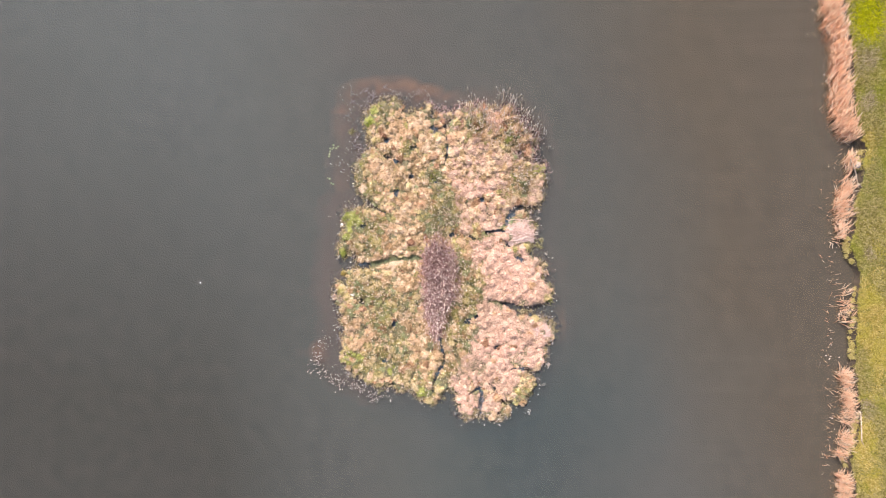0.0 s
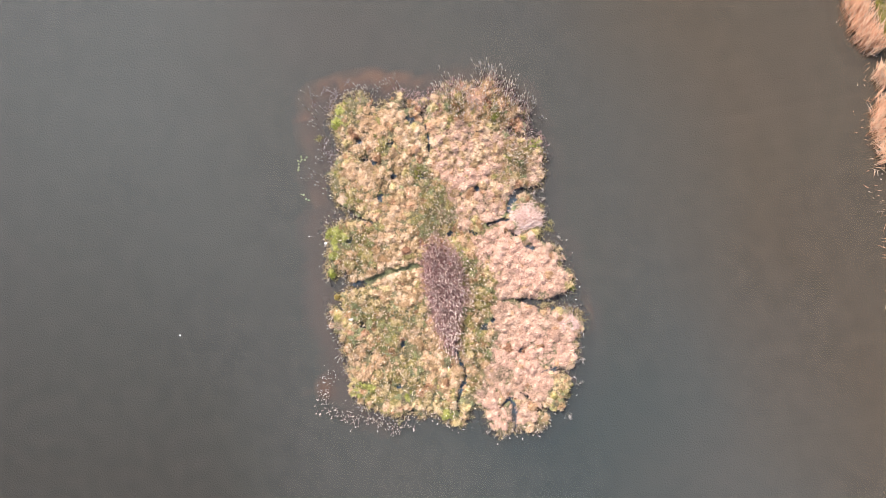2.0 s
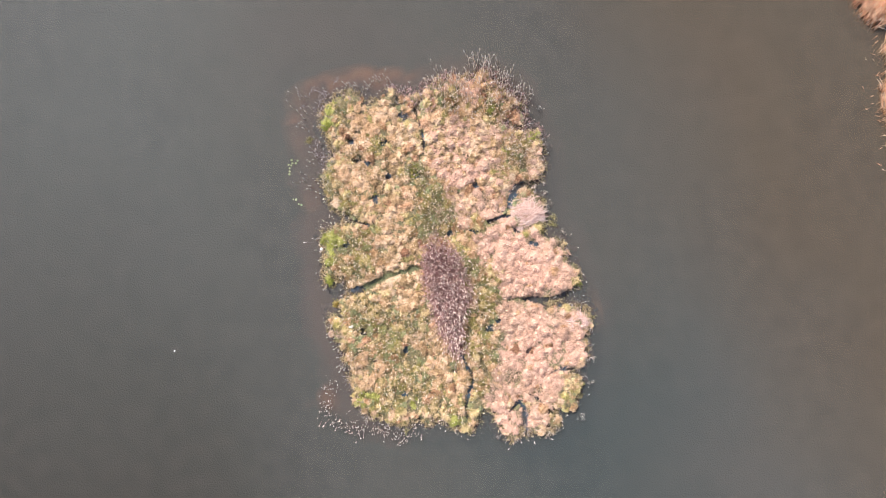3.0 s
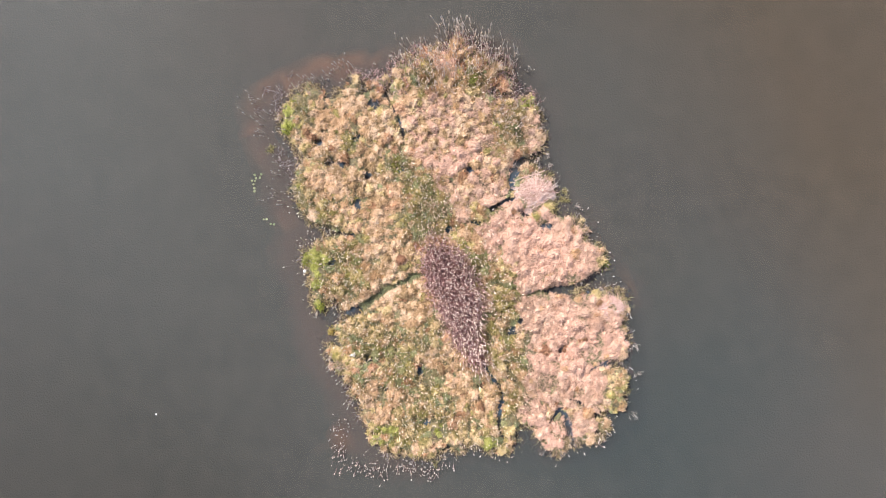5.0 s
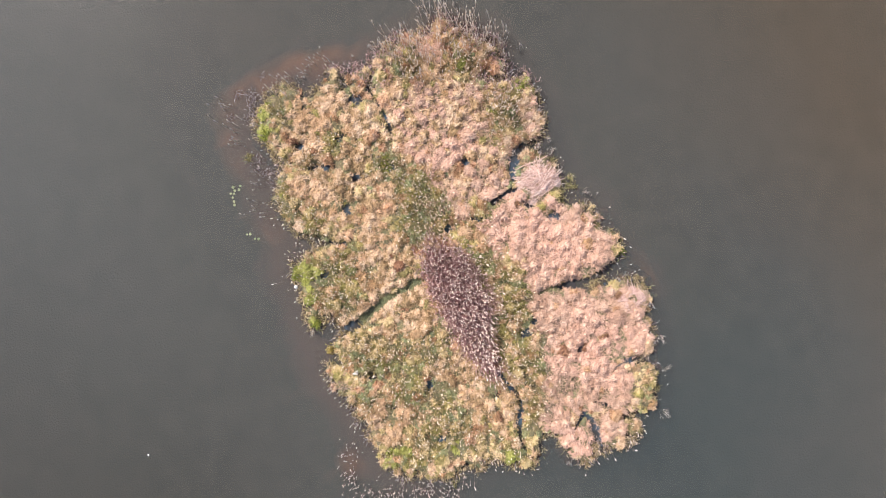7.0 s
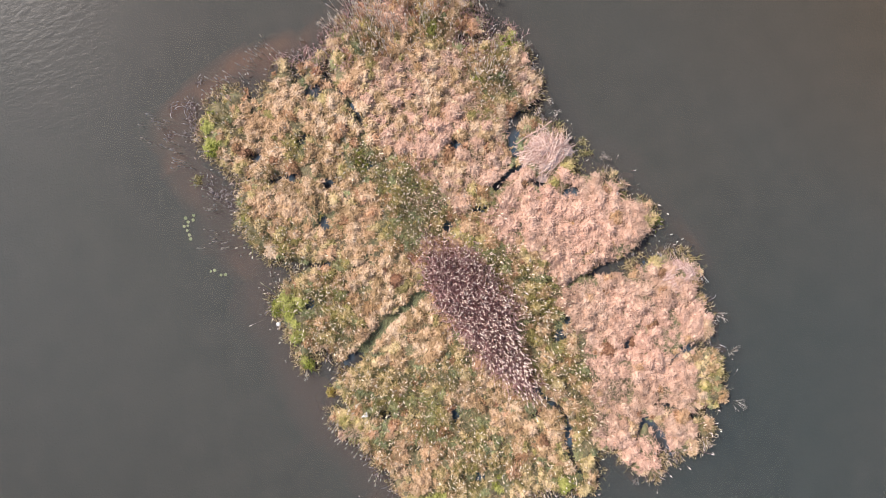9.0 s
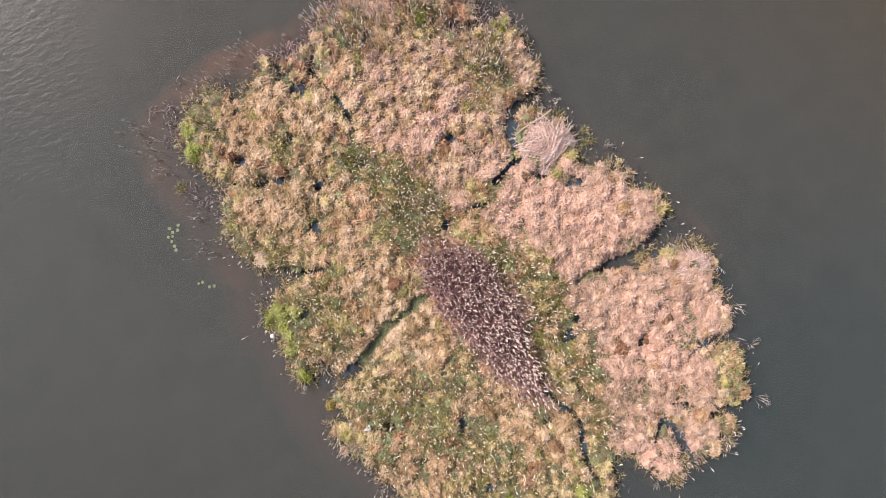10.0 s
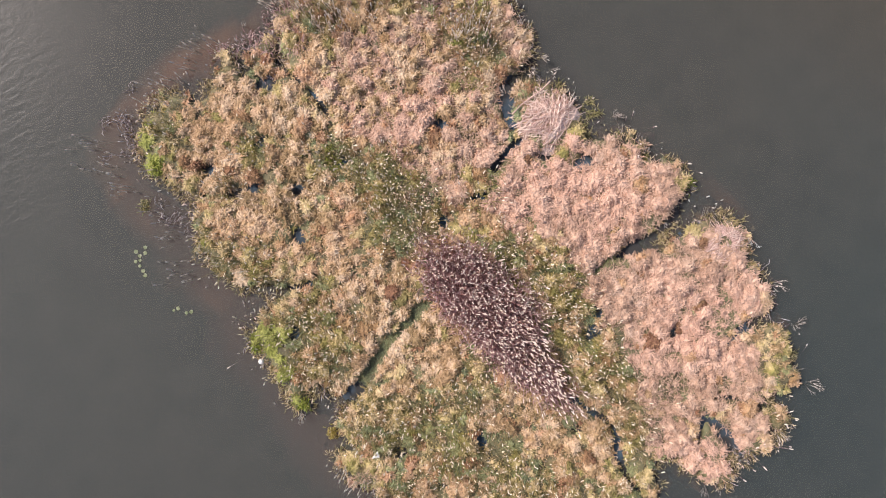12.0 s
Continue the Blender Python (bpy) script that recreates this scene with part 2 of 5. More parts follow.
def ground_material():
    m = bpy.data.materials.new("bank_and_lake_bed")
    m.use_nodes = True
    nt = m.node_tree
    shader = nt.nodes["Principled BSDF"]
    turf = ramp(nt, step(nt, grain(nt, 7.0, 6), 0.3, 0.7), [(0.0, (0.10, 0.09, 0.02)), (0.5, (0.26, 0.23, 0.035)), (1.0, (0.42, 0.36, 0.08))])
    turf = mix_colour(nt, step(nt, grain(nt, 0.6, 3), 0.4, 0.65), turf, (0.20, 0.22, 0.05))
    mud = ramp(nt, step(nt, grain(nt, 1.5, 5), 0.3, 0.7), [(0.0, (0.085, 0.09, 0.086)), (1.0, (0.12, 0.12, 0.112))])
    silt = nt.nodes.new("ShaderNodeAttribute")
    silt.attribute_name = "silt"
    mud = mix_colour(nt, silt.outputs["Fac"], mud, (0.88, 0.36, 0.19))
    roots = nt.nodes.new("ShaderNodeAttribute")
    roots.attribute_name = "roots"
    mud = mix_colour(nt, roots.outputs["Fac"], mud, ROOTMUD)
    soil = ramp(nt, step(nt, grain(nt, 9.0, 5), 0.3, 0.7), [(0.0, (0.03, 0.022, 0.015)), (1.0, (0.10, 0.075, 0.05))])
    height = nt.nodes.new("ShaderNodeSeparateXYZ")
    nt.links.new(nt.nodes.new("ShaderNodeNewGeometry").outputs["Position"], height.inputs[0])
    colour = mix_colour(nt, step(nt, height.outputs["Z"], -0.06, 0.02), mud, soil)
    colour = mix_colour(nt, step(nt, height.outputs["Z"], 0.22, 0.27), colour, turf)
    nt.links.new(colour, shader.inputs["Base Color"])
    shader.inputs["Roughness"].default_value = 0.9
    b = node(nt, "Bump", Strength=0.7, Distance=0.03)
    nt.links.new(grain(nt, 18, 5), b.inputs["Height"])
    nt.links.new(b.outputs["Normal"], shader.inputs["Normal"])
    return m


GROUND = ground_material()

# ---- mesh helpers ----
rng = np.random.default_rng(7)


def value_noise(x, y, scale, seed=0):
    """Smooth noise from 0 to 1 over the plan."""
    x, y = np.asarray(x) * scale + 17.3 * seed, np.asarray(y) * scale - 9.1 * seed
    i, j = np.floor(x), np.floor(y)
    u, v = x - i, y - j
    u, v = u * u * (3 - 2 * u), v * v * (3 - 2 * v)

    def h(a, b):
        s = np.sin(a * 127.1 + b * 311.7 + seed * 74.7) * 43758.5453
        return s - np.floor(s)
    return (h(i, j) * (1 - u) + h(i + 1, j) * u) * (1 - v) + (h(i, j + 1) * (1 - u) + h(i + 1, j + 1) * u) * v


def np_mesh(name, pieces, materials, smooth=False, tone=None):
    """One mesh from (vertices, faces, material index) triples of arrays; the faces of a triple have one size."""
    me = bpy.data.meshes.new(name)
    verts, loops, starts, slots, at, used = [], [], [], [], 0, 0
    for v, f, k in pieces:
        f = np.asarray(f)
        verts.append(np.asarray(v, float).reshape(-1, 3))
        loops.append((f + at).ravel())
        starts.append(used + np.arange(len(f)) * f.shape[1])
        slots.append(np.full(len(f), k))
        at += len(verts[-1])
        used += f.size
    verts, loops, starts, slots = (np.concatenate(a) for a in (verts, loops, starts, slots))
    me.vertices.add(len(verts))
    me.vertices.foreach_set("co", verts.ravel())
    me.loops.add(len(loops))
    me.loops.foreach_set("vertex_index", loops.astype(np.int32))
    me.polygons.add(len(starts))
    me.polygons.foreach_set("loop_start", starts.astype(np.int32))
    for m in materials:
        me.materials.append(m)
    me.polygons.foreach_set("material_index", slots.astype(np.int32))
    me.polygons.foreach_set("use_smooth", np.full(len(starts), smooth))
    me.update(calc_edges=True)
    if tone is not None:
        me.attributes.new("tone", "FLOAT", "POINT").data.foreach_set("value", np.asarray(tone, np.float32))
    return me


def part(name, mesh, parent, label=""):
    ob = new(name, mesh)
    ob.parent = parent
    return tagged(ob, label)


def stuff(name, pieces, materials, label, category, tone=None):
    return tagged(new(name, np_mesh(name, pieces, materials, False, tone)), label, category, kind="stuff")


def blades(base, az, reach, rise, width, tip=0.5):
    """Bent blades of grass: root, bend and tip."""
    base, az = np.asarray(base, float), np.asarray(az, float)
    n = len(base)
    reach, rise, width, tip = (np.broadcast_to(a, n).astype(float) for a in (reach, rise, width, tip))
    way = np.stack([np.cos(az), np.sin(az), np.zeros(n)], 1)
    side = np.stack([-np.sin(az), np.cos(az), np.zeros(n)], 1) * width[:, None] / 2
    up = np.array([0, 0, 1.0])
    bend = base + way * reach[:, None] * 0.5 + up * rise[:, None]
    end = base + way * reach[:, None] + up * (rise * tip)[:, None]
    v = np.stack([base - side * 0.7, base + side * 0.7, bend - side, bend + side, end], 1)
    f = np.array([[0, 1, 3], [0, 3, 2], [2, 3, 4]])
    return v.reshape(-1, 3), (np.arange(n)[:, None, None] * 5 + f).reshape(-1, 3)


def rods(foot, top, r0, r1, sides=3, stations=((0.0, 1.0), (1.0, 1.0))):
    """Tapered rods from foot to top; stations are (how far along, share of the radius)."""
    foot, top = np.asarray(foot, float), np.asarray(top, float)
    n, axis = len(foot), np.asarray(top, float) - foot
    axis /= np.linalg.norm(axis, axis=1)[:, None]
    e1 = np.cross(axis, np.where(np.abs(axis[:, 2:]) < 0.9, [[0, 0, 1.0]], [[1.0, 0, 0]]))
    e1 /= np.linalg.norm(e1, axis=1)[:, None]
    e2 = np.cross(axis, e1)
    r0, r1 = np.broadcast_to(r0, n), np.broadcast_to(r1, n)
    rings = []
    for s, share in stations:
        r = (r0 * (1 - s) + r1 * s) * share
        for k in range(sides):
            a = 2 * math.pi * k / sides
            rings.append(foot * (1 - s) + top * s + (e1 * math.cos(a) + e2 * math.sin(a)) * r[:, None])
    v = np.stack(rings, 1)
    f = []
    for s in range(len(stations) - 1):
        for k in range(sides):
            a, b = s * sides + k, s * sides + (k + 1) % sides
            f += [[a, b, b + sides], [a, b + sides, a + sides]]
    top_ring = (len(stations) - 1) * sides
    f += [[top_ring, top_ring + k, top_ring + k + 1] for k in range(1, sides - 1)]
    return v.reshape(-1, 3), (np.arange(n)[:, None, None] * v.shape[1] + np.array(f)).reshape(-1, 3)


SPINDLE = ((0.0, 0.35), (0.12, 0.95), (0.55, 1.1), (0.88, 0.8), (1.0, 0.15))


def cattail_pieces(foot, height, lean, head, thick, stalk=0.004, leafy=0.62):
    """Stems, fluffy heads, spikes and a dry leaf for cattails; lean is the sideways shift of the top."""
    foot = np.asarray(foot, float)
    n = len(foot)
    top = foot + np.concatenate([lean, np.broadcast_to(height, n)[:, None]], 1)
    way = (top - foot) / np.linalg.norm(top - foot, axis=1)[:, None]
    head = np.broadcast_to(head, n)[:, None]
    stem = rods(foot, top - way * head * 0.6, stalk, stalk * 0.75)
    fluff = rods(top - way * head, top, thick, thick, 5, SPINDLE)
    spike = rods(top - way * 0.01, top + way * 0.07, 0.003, 0.001)
    leaf = blades(foot, rng.uniform(0, 6.28, n), 0.5 * leafy * np.broadcast_to(height, n), leafy * np.broadcast_to(height, n), 0.012, 0.75)
    return stem, fluff, spike, leaf


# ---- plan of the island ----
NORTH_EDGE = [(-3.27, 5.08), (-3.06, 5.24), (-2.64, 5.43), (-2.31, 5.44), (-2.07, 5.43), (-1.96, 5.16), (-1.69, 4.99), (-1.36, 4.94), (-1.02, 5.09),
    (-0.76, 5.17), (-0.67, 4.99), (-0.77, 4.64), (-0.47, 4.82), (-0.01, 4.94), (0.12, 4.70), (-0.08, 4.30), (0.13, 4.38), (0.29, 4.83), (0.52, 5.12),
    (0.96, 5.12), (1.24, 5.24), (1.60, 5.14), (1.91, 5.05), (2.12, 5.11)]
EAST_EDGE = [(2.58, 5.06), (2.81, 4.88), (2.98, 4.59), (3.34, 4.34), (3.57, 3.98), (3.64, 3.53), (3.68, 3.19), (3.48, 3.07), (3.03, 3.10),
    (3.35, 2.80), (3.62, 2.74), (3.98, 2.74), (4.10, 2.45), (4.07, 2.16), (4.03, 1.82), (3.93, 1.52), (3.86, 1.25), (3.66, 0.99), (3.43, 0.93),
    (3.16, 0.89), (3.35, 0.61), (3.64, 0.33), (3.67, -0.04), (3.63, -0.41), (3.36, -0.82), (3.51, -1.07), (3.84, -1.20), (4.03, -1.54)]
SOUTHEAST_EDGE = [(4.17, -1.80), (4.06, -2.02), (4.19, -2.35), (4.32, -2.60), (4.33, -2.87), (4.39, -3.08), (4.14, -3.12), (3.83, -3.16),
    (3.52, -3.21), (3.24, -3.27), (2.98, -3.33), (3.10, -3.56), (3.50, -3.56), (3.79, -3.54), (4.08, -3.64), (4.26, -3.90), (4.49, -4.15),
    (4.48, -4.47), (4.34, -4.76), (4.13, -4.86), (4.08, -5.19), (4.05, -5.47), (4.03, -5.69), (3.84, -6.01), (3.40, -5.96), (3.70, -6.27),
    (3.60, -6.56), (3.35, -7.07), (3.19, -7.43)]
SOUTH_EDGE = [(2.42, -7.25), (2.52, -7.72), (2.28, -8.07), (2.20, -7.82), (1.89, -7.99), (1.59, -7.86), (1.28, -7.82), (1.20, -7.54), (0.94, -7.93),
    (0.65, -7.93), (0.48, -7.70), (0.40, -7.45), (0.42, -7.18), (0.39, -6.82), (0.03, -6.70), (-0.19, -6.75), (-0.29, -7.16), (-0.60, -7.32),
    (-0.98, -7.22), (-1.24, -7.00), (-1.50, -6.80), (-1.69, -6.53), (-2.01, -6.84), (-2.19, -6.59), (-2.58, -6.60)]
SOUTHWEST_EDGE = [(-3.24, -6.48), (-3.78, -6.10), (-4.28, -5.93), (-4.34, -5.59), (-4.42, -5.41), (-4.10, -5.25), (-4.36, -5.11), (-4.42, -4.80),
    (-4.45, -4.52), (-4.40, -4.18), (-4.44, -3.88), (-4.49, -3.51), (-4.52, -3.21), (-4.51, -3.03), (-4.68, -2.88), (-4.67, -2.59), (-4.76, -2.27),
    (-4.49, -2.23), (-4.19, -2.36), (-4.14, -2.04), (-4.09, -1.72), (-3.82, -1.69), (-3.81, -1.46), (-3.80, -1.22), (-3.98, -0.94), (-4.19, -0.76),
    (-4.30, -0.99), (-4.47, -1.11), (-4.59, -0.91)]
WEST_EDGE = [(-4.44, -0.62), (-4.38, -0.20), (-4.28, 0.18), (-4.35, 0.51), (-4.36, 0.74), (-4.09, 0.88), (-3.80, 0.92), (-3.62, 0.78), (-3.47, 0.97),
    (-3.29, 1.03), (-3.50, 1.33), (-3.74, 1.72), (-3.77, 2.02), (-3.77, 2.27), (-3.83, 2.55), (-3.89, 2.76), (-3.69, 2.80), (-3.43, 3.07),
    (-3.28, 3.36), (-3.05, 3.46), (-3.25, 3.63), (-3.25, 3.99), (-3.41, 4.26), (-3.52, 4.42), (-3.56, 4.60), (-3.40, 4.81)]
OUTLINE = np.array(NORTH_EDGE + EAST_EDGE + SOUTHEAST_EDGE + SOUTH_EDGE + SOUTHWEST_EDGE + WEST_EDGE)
# channels: width at the mouth, width at the end, way
CHANNELS = [
    (0.38, 0.22, [(-4.52, -1.21), (-3.90, -1.43), (-3.39, -1.55)]),
    (0.62, 0.30, [(4.37, -3.39), (3.39, -3.39), (3.05, -3.37), (2.43, -3.08)]),
    (0.28, 0.24, [(3.07, 0.89), (2.83, 0.94), (2.65, 0.60), (2.45, 0.24)]),
    (0.26, 0.16, [(2.39, -0.04), (2.15, -0.01), (1.81, -0.04), (1.62, -0.07)]),
    (0.09, 0.05, [(-0.09, 4.21), (-0.04, 3.89), (-0.03, 3.29), (-0.07, 2.87)]),
    (0.20, 0.10, [(-3.52, 1.22), (-3.00, 0.92), (-2.65, 0.72)]),
    (0.16, 0.12, [(-0.32, -4.58), (-0.23, -5.13), (-0.11, -5.42), (-0.29, -5.79)]),
    (0.24, 0.10, [(-0.32, -5.78), (-0.49, -6.13), (-0.60, -6.43), (-0.67, -6.95)]),
    (0.20, 0.10, [(3.16, -7.57), (2.64, -7.35), (2.20, -7.14)]),
    (0.07, 0.04, [(2.21, -7.11), (2.05, -6.72), (1.73, -6.45)]),
    (0.12, 0.08, [(1.18, -6.73), (0.83, -6.96)]),
    (0.12, 0.32, [(1.41, -6.81), (1.42, -7.30), (1.26, -7.86)]),
    (0.20, 0.08, [(3.84, -6.15), (3.26, -5.88), (2.92, -5.83), (2.62, -5.90)]),
]
# straight old ditches, overgrown and shallow: half width, way
DITCHES = [
    (0.095, [(-3.60, -1.52), (-3.07, -1.40), (-2.67, -1.31), (-2.19, -1.24), (-1.77, -1.21), (-1.43, -1.16), (-1.10, -1.18)]),
    (0.05, [(2.43, -3.08), (1.90, -2.96), (1.58, -2.90), (1.28, -2.59), (1.00, -2.25)]),
]
# low mossy lanes between the tussocks; from (1.85, -5.25) moss colour stands for lines of shade
LANES = [
    [(1.55, -2.88), (1.30, -3.17), (0.68, -3.08), (0.24, -3.10), (-0.05, -3.41)],
    [(-0.17, 2.83), (-0.47, 2.44), (-0.56, 2.04)],
    [(-2.65, 0.72), (-2.13, 0.32), (-1.48, 0.17), (-1.20, 0.09)],
    [(-1.47, 3.30), (-1.70, 2.88), (-1.79, 2.44), (-2.00, 1.95), (-2.17, 1.62)],
    [(0.66, -4.59), (0.34, -4.87), (-0.06, -5.39)],
    [(-0.47, -6.24), (-0.17, -6.65)],
    [(1.85, -5.25), (1.82, -5.59), (1.44, -5.95), (1.08, -6.31)],
    [(-0.78, -4.86), (-0.58, -4.78), (-0.78, -5.04)],
    [(0.92, -3.15), (0.40, -3.08), (0.17, -3.09)],
    [(1.46, -3.87), (1.28, -4.27), (1.04, -4.58), (0.47, -4.77)],
    [(1.38, -1.14), (1.59, -1.53), (1.63, -1.66)],
    [(0.75, -2.00), (1.24, -2.38)],
    [(2.94, -4.77), (3.15, -4.49)],
    [(2.85, -5.67), (2.63, -5.30), (2.58, -4.99)],
]
# pools: place, half length, half width, turn; dark water at (3.10, -1.26) stands for a shadow notch
POOLS = [(-1.43, 3.46, 0.15, 0.11, -26), (-2.58, 3.76, 0.23, 0.11, -26), (-2.47, 3.04, 0.18, 0.08, -31), (-2.14, 2.88, 0.18, 0.08, -31),
    (-1.54, 2.23, 0.13, 0.11, -26), (-2.18, 1.56, 0.13, 0.16, -26), (-0.53, 2.10, 0.16, 0.06, -26), (-0.44, -6.03, 0.08, 0.18, -26),
    (2.44, -7.30, 0.20, 0.05, -26), (1.33, -6.66, 0.08, 0.08, -26), (-2.28, -3.98, 0.08, 0.23, -26), (-2.65, -5.55, 0.11, 0.10, -26),
    (2.02, -4.94, 0.08, 0.10, -56), (0.86, -3.83, 0.19, 0.10, -26), (1.43, 1.25, 0.18, 0.11, -6), (-3.59, 0.19, 0.23, 0.06, -1),
    (0.18, -0.20, 0.13, 0.13, -26), (1.01, -0.29, 0.19, 0.08, -26), (1.24, -3.60, 0.08, 0.15, -26), (2.55, -0.59, 0.16, 0.08, -26),
    (3.10, -1.26, 0.19, 0.08, -26), (3.65, -0.78, 0.24, 0.16, -26), (-4.05, -0.99, 0.19, 0.13, -26), (0.02, 4.43, 0.10, 0.32, -26),
    (-0.53, 4.26, 0.35, 0.13, -26), (3.37, 2.95, 0.40, 0.11, -6), (-3.57, 3.93, 0.23, 0.19, -26), (-3.43, -4.11, 0.06, 0.06, -26),
    (-0.67, -5.10, 0.08, 0.06, -26), (-3.63, -3.05, 0.10, 0.13, -26), (1.36, 0.12, 0.10, 0.05, -26)]
STAND = np.array([(-1.01, -0.77), (-0.71, -0.38), (-0.31, -0.19), (0.03, -0.57), (0.54, -1.00), (0.51, -1.67), (0.72, -2.34), (0.35, -2.88),
    (-0.02, -3.41), (-0.24, -4.21), (-0.22, -4.72), (-0.58, -4.47), (-0.81, -3.93), (-1.00, -3.39), (-1.08, -2.90), (-1.11, -2.16), (-1.09, -1.36)])
STAND = STAND.mean(0) + (STAND - STAND.mean(0)) * (0.80, 0.97) - (0.05, 0.0)
# patches of the vegetation: place and reach
PALE = [(-4.45, -2.75, 0.32), (2.90, -2.17, 1.21), (2.26, -1.67, 0.97), (2.04, -1.02, 0.73), (3.65, -2.09, 0.68), (4.05, -2.73, 0.48), (2.48, -2.49, 0.73),
    (2.78, -4.25, 1.29), (1.99, -4.04, 0.89), (3.78, -4.39, 0.68), (2.21, -5.05, 0.97), (1.46, -5.13, 0.73), (2.22, -6.13, 0.89), (3.36, -5.25, 0.68),
    (1.08, -7.20, 0.58), (1.66, -7.30, 0.58), (1.43, -5.93, 0.68), (1.84, -3.43, 0.55), (0.60, -6.33, 0.48), (2.44, -6.78, 0.48), (1.48, 2.54, 0.97),
    (1.01, 3.04, 0.81), (1.73, 1.97, 0.81), (0.86, 2.01, 0.73), (0.52, 2.40, 0.56), (0.74, 0.69, 0.65), (1.60, 0.62, 0.68), (2.27, 0.91, 0.58),
    (3.79, 1.84, 0.39), (3.58, 1.23, 0.32), (2.03, 4.56, 0.48)]
SOFT = [(-1.05, 1.03, 0.77), (-1.01, 0.57, 0.48), (-2.19, -0.19, 0.58), (-1.76, -1.84, 0.48), (-1.76, -2.20, 0.35), (-2.71, 2.38, 0.89),
    (-2.06, 2.24, 0.65), (-1.78, 4.77, 0.68), (-1.03, 4.66, 0.40), (-3.70, -4.67, 0.77), (-4.06, -4.31, 0.48), (-2.94, -4.78, 0.40),
    (-1.02, -5.45, 0.58), (-1.46, -3.78, 0.48), (-1.93, -3.82, 0.35), (-3.56, -1.31, 0.42), (-0.95, 3.56, 0.48), (-1.48, -0.18, 0.45),
    (-1.49, 2.67, 0.48), (3.08, -1.45, 0.48), (-2.05, 0.81, 0.56), (-1.48, 1.60, 0.48), (0.40, 3.07, 0.48), (1.06, -4.12, 0.48), (-1.81, 4.17, 0.56)]
GREEN = [(-2.75, 5.34, 0.42), (-2.64, 4.84, 0.39), (-4.14, 0.59, 0.55), (-3.78, 0.23, 0.65), (-3.06, 0.24, 0.73), (-4.36, -0.38, 0.39),
    (-3.24, -0.66, 0.48), (-3.78, -0.48, 0.65), (-0.59, 2.32, 0.42), (-0.48, 1.82, 0.42), (-0.23, 1.43, 0.52), (-0.05, 0.54, 0.68),
    (-0.69, 0.32, 0.56), (2.76, 1.90, 0.73), (3.22, 2.12, 0.56), (2.37, 1.48, 0.56), (3.84, 2.48, 0.32), (2.53, 3.61, 0.52), (1.14, 4.38, 0.40),
    (0.68, -1.61, 0.68), (0.90, -2.25, 0.58), (0.76, -2.90, 0.48), (-3.56, -2.57, 0.89), (-3.85, -2.07, 0.48), (-2.91, -3.80, 0.97),
    (-2.40, -4.59, 0.84), (-4.10, -3.66, 0.65), (-3.26, -5.43, 0.68), (-2.98, -2.86, 0.81), (-1.82, -3.06, 0.81), (-1.32, -2.77, 0.48),
    (-1.09, -6.68, 0.65), (0.52, -4.85, 0.68), (0.24, -5.79, 0.58), (3.23, -6.63, 0.55), (3.66, -6.12, 0.32), (2.41, -7.58, 0.39),
    (-0.38, -3.41, 0.32), (-0.02, -4.49, 0.48), (-1.82, -5.60, 0.65), (-4.06, -5.40, 0.48), (-3.57, 2.81, 0.42), (-3.46, 2.31, 0.45),
    (-3.13, 1.53, 0.48), (1.18, -0.24, 0.48), (-1.67, 3.38, 0.40), (-2.49, 3.17, 0.32), (0.95, -2.65, 0.55), (0.75, -3.30, 0.50), (0.70, -4.35, 0.65)]
WEEDS = [(-0.59, 2.32, 0.39), (-0.59, 1.96, 0.35), (-0.23, 1.43, 0.52), (-0.05, 0.54, 0.68), (-0.62, 0.28, 0.61), (-3.24, -0.66, 0.39),
    (0.68, -1.61, 0.48), (-2.25, -4.12, 0.39), (-2.32, -5.17, 0.48), (-3.13, 0.99, 0.19), (-3.60, 0.22, 0.42), (0.86, 4.52, 0.26)]
LUSH_SPOTS = [(-2.75, 5.34, 0.24), (-3.05, 4.98, 0.22), (-3.25, 4.52, 0.27), (-4.17, 0.64, 0.52), (-4.02, 0.34, 0.46), (-4.42, -0.98, 0.19),
    (-4.34, -0.39, 0.28), (-4.16, -5.32, 0.29), (-3.75, -5.32, 0.23), (-2.44, -5.89, 0.23), (-1.07, -6.83, 0.26), (3.84, 2.48, 0.23),
    (2.76, 2.26, 0.14), (2.57, 3.68, 0.14), (0.71, 4.95, 0.19), (-3.73, 2.66, 0.19), (4.30, -2.94, 0.19), (-4.38, -1.81, 0.13)]
EMPTY_STAND = (-0.45, -2.2, 0.8, 2.1)


def to_lines(x, y, pts, closed):
    """Distance to a line of points, and how far along it the nearest place lies (0 to 1)."""
    a = np.asarray(pts, float)
    b = np.roll(a, -1, 0) if closed else a[1:]
    a = a if closed else a[:-1]
    best, along = np.full(x.shape, 1e9), np.zeros(x.shape)
    for k, (p, q) in enumerate(zip(a, b)):
        d = q - p
        s = np.clip(((x - p[0]) * d[0] + (y - p[1]) * d[1]) / (d @ d), 0, 1)
        r = np.hypot(x - p[0] - s * d[0], y - p[1] - s * d[1])
        along = np.where(r < best, (k + s) / len(a), along)
        best = np.minimum(best, r)
    return best, along


def inside(x, y, pts):
    hit = np.zeros(x.shape, bool)
    for (ax, ay), (bx, by) in zip(pts, np.roll(pts, -1, 0)):
        if ay != by:
            hit ^= ((ay > y) != (by > y)) & (x < (bx - ax) * (y - ay) / (by - ay) + ax)
    return hit


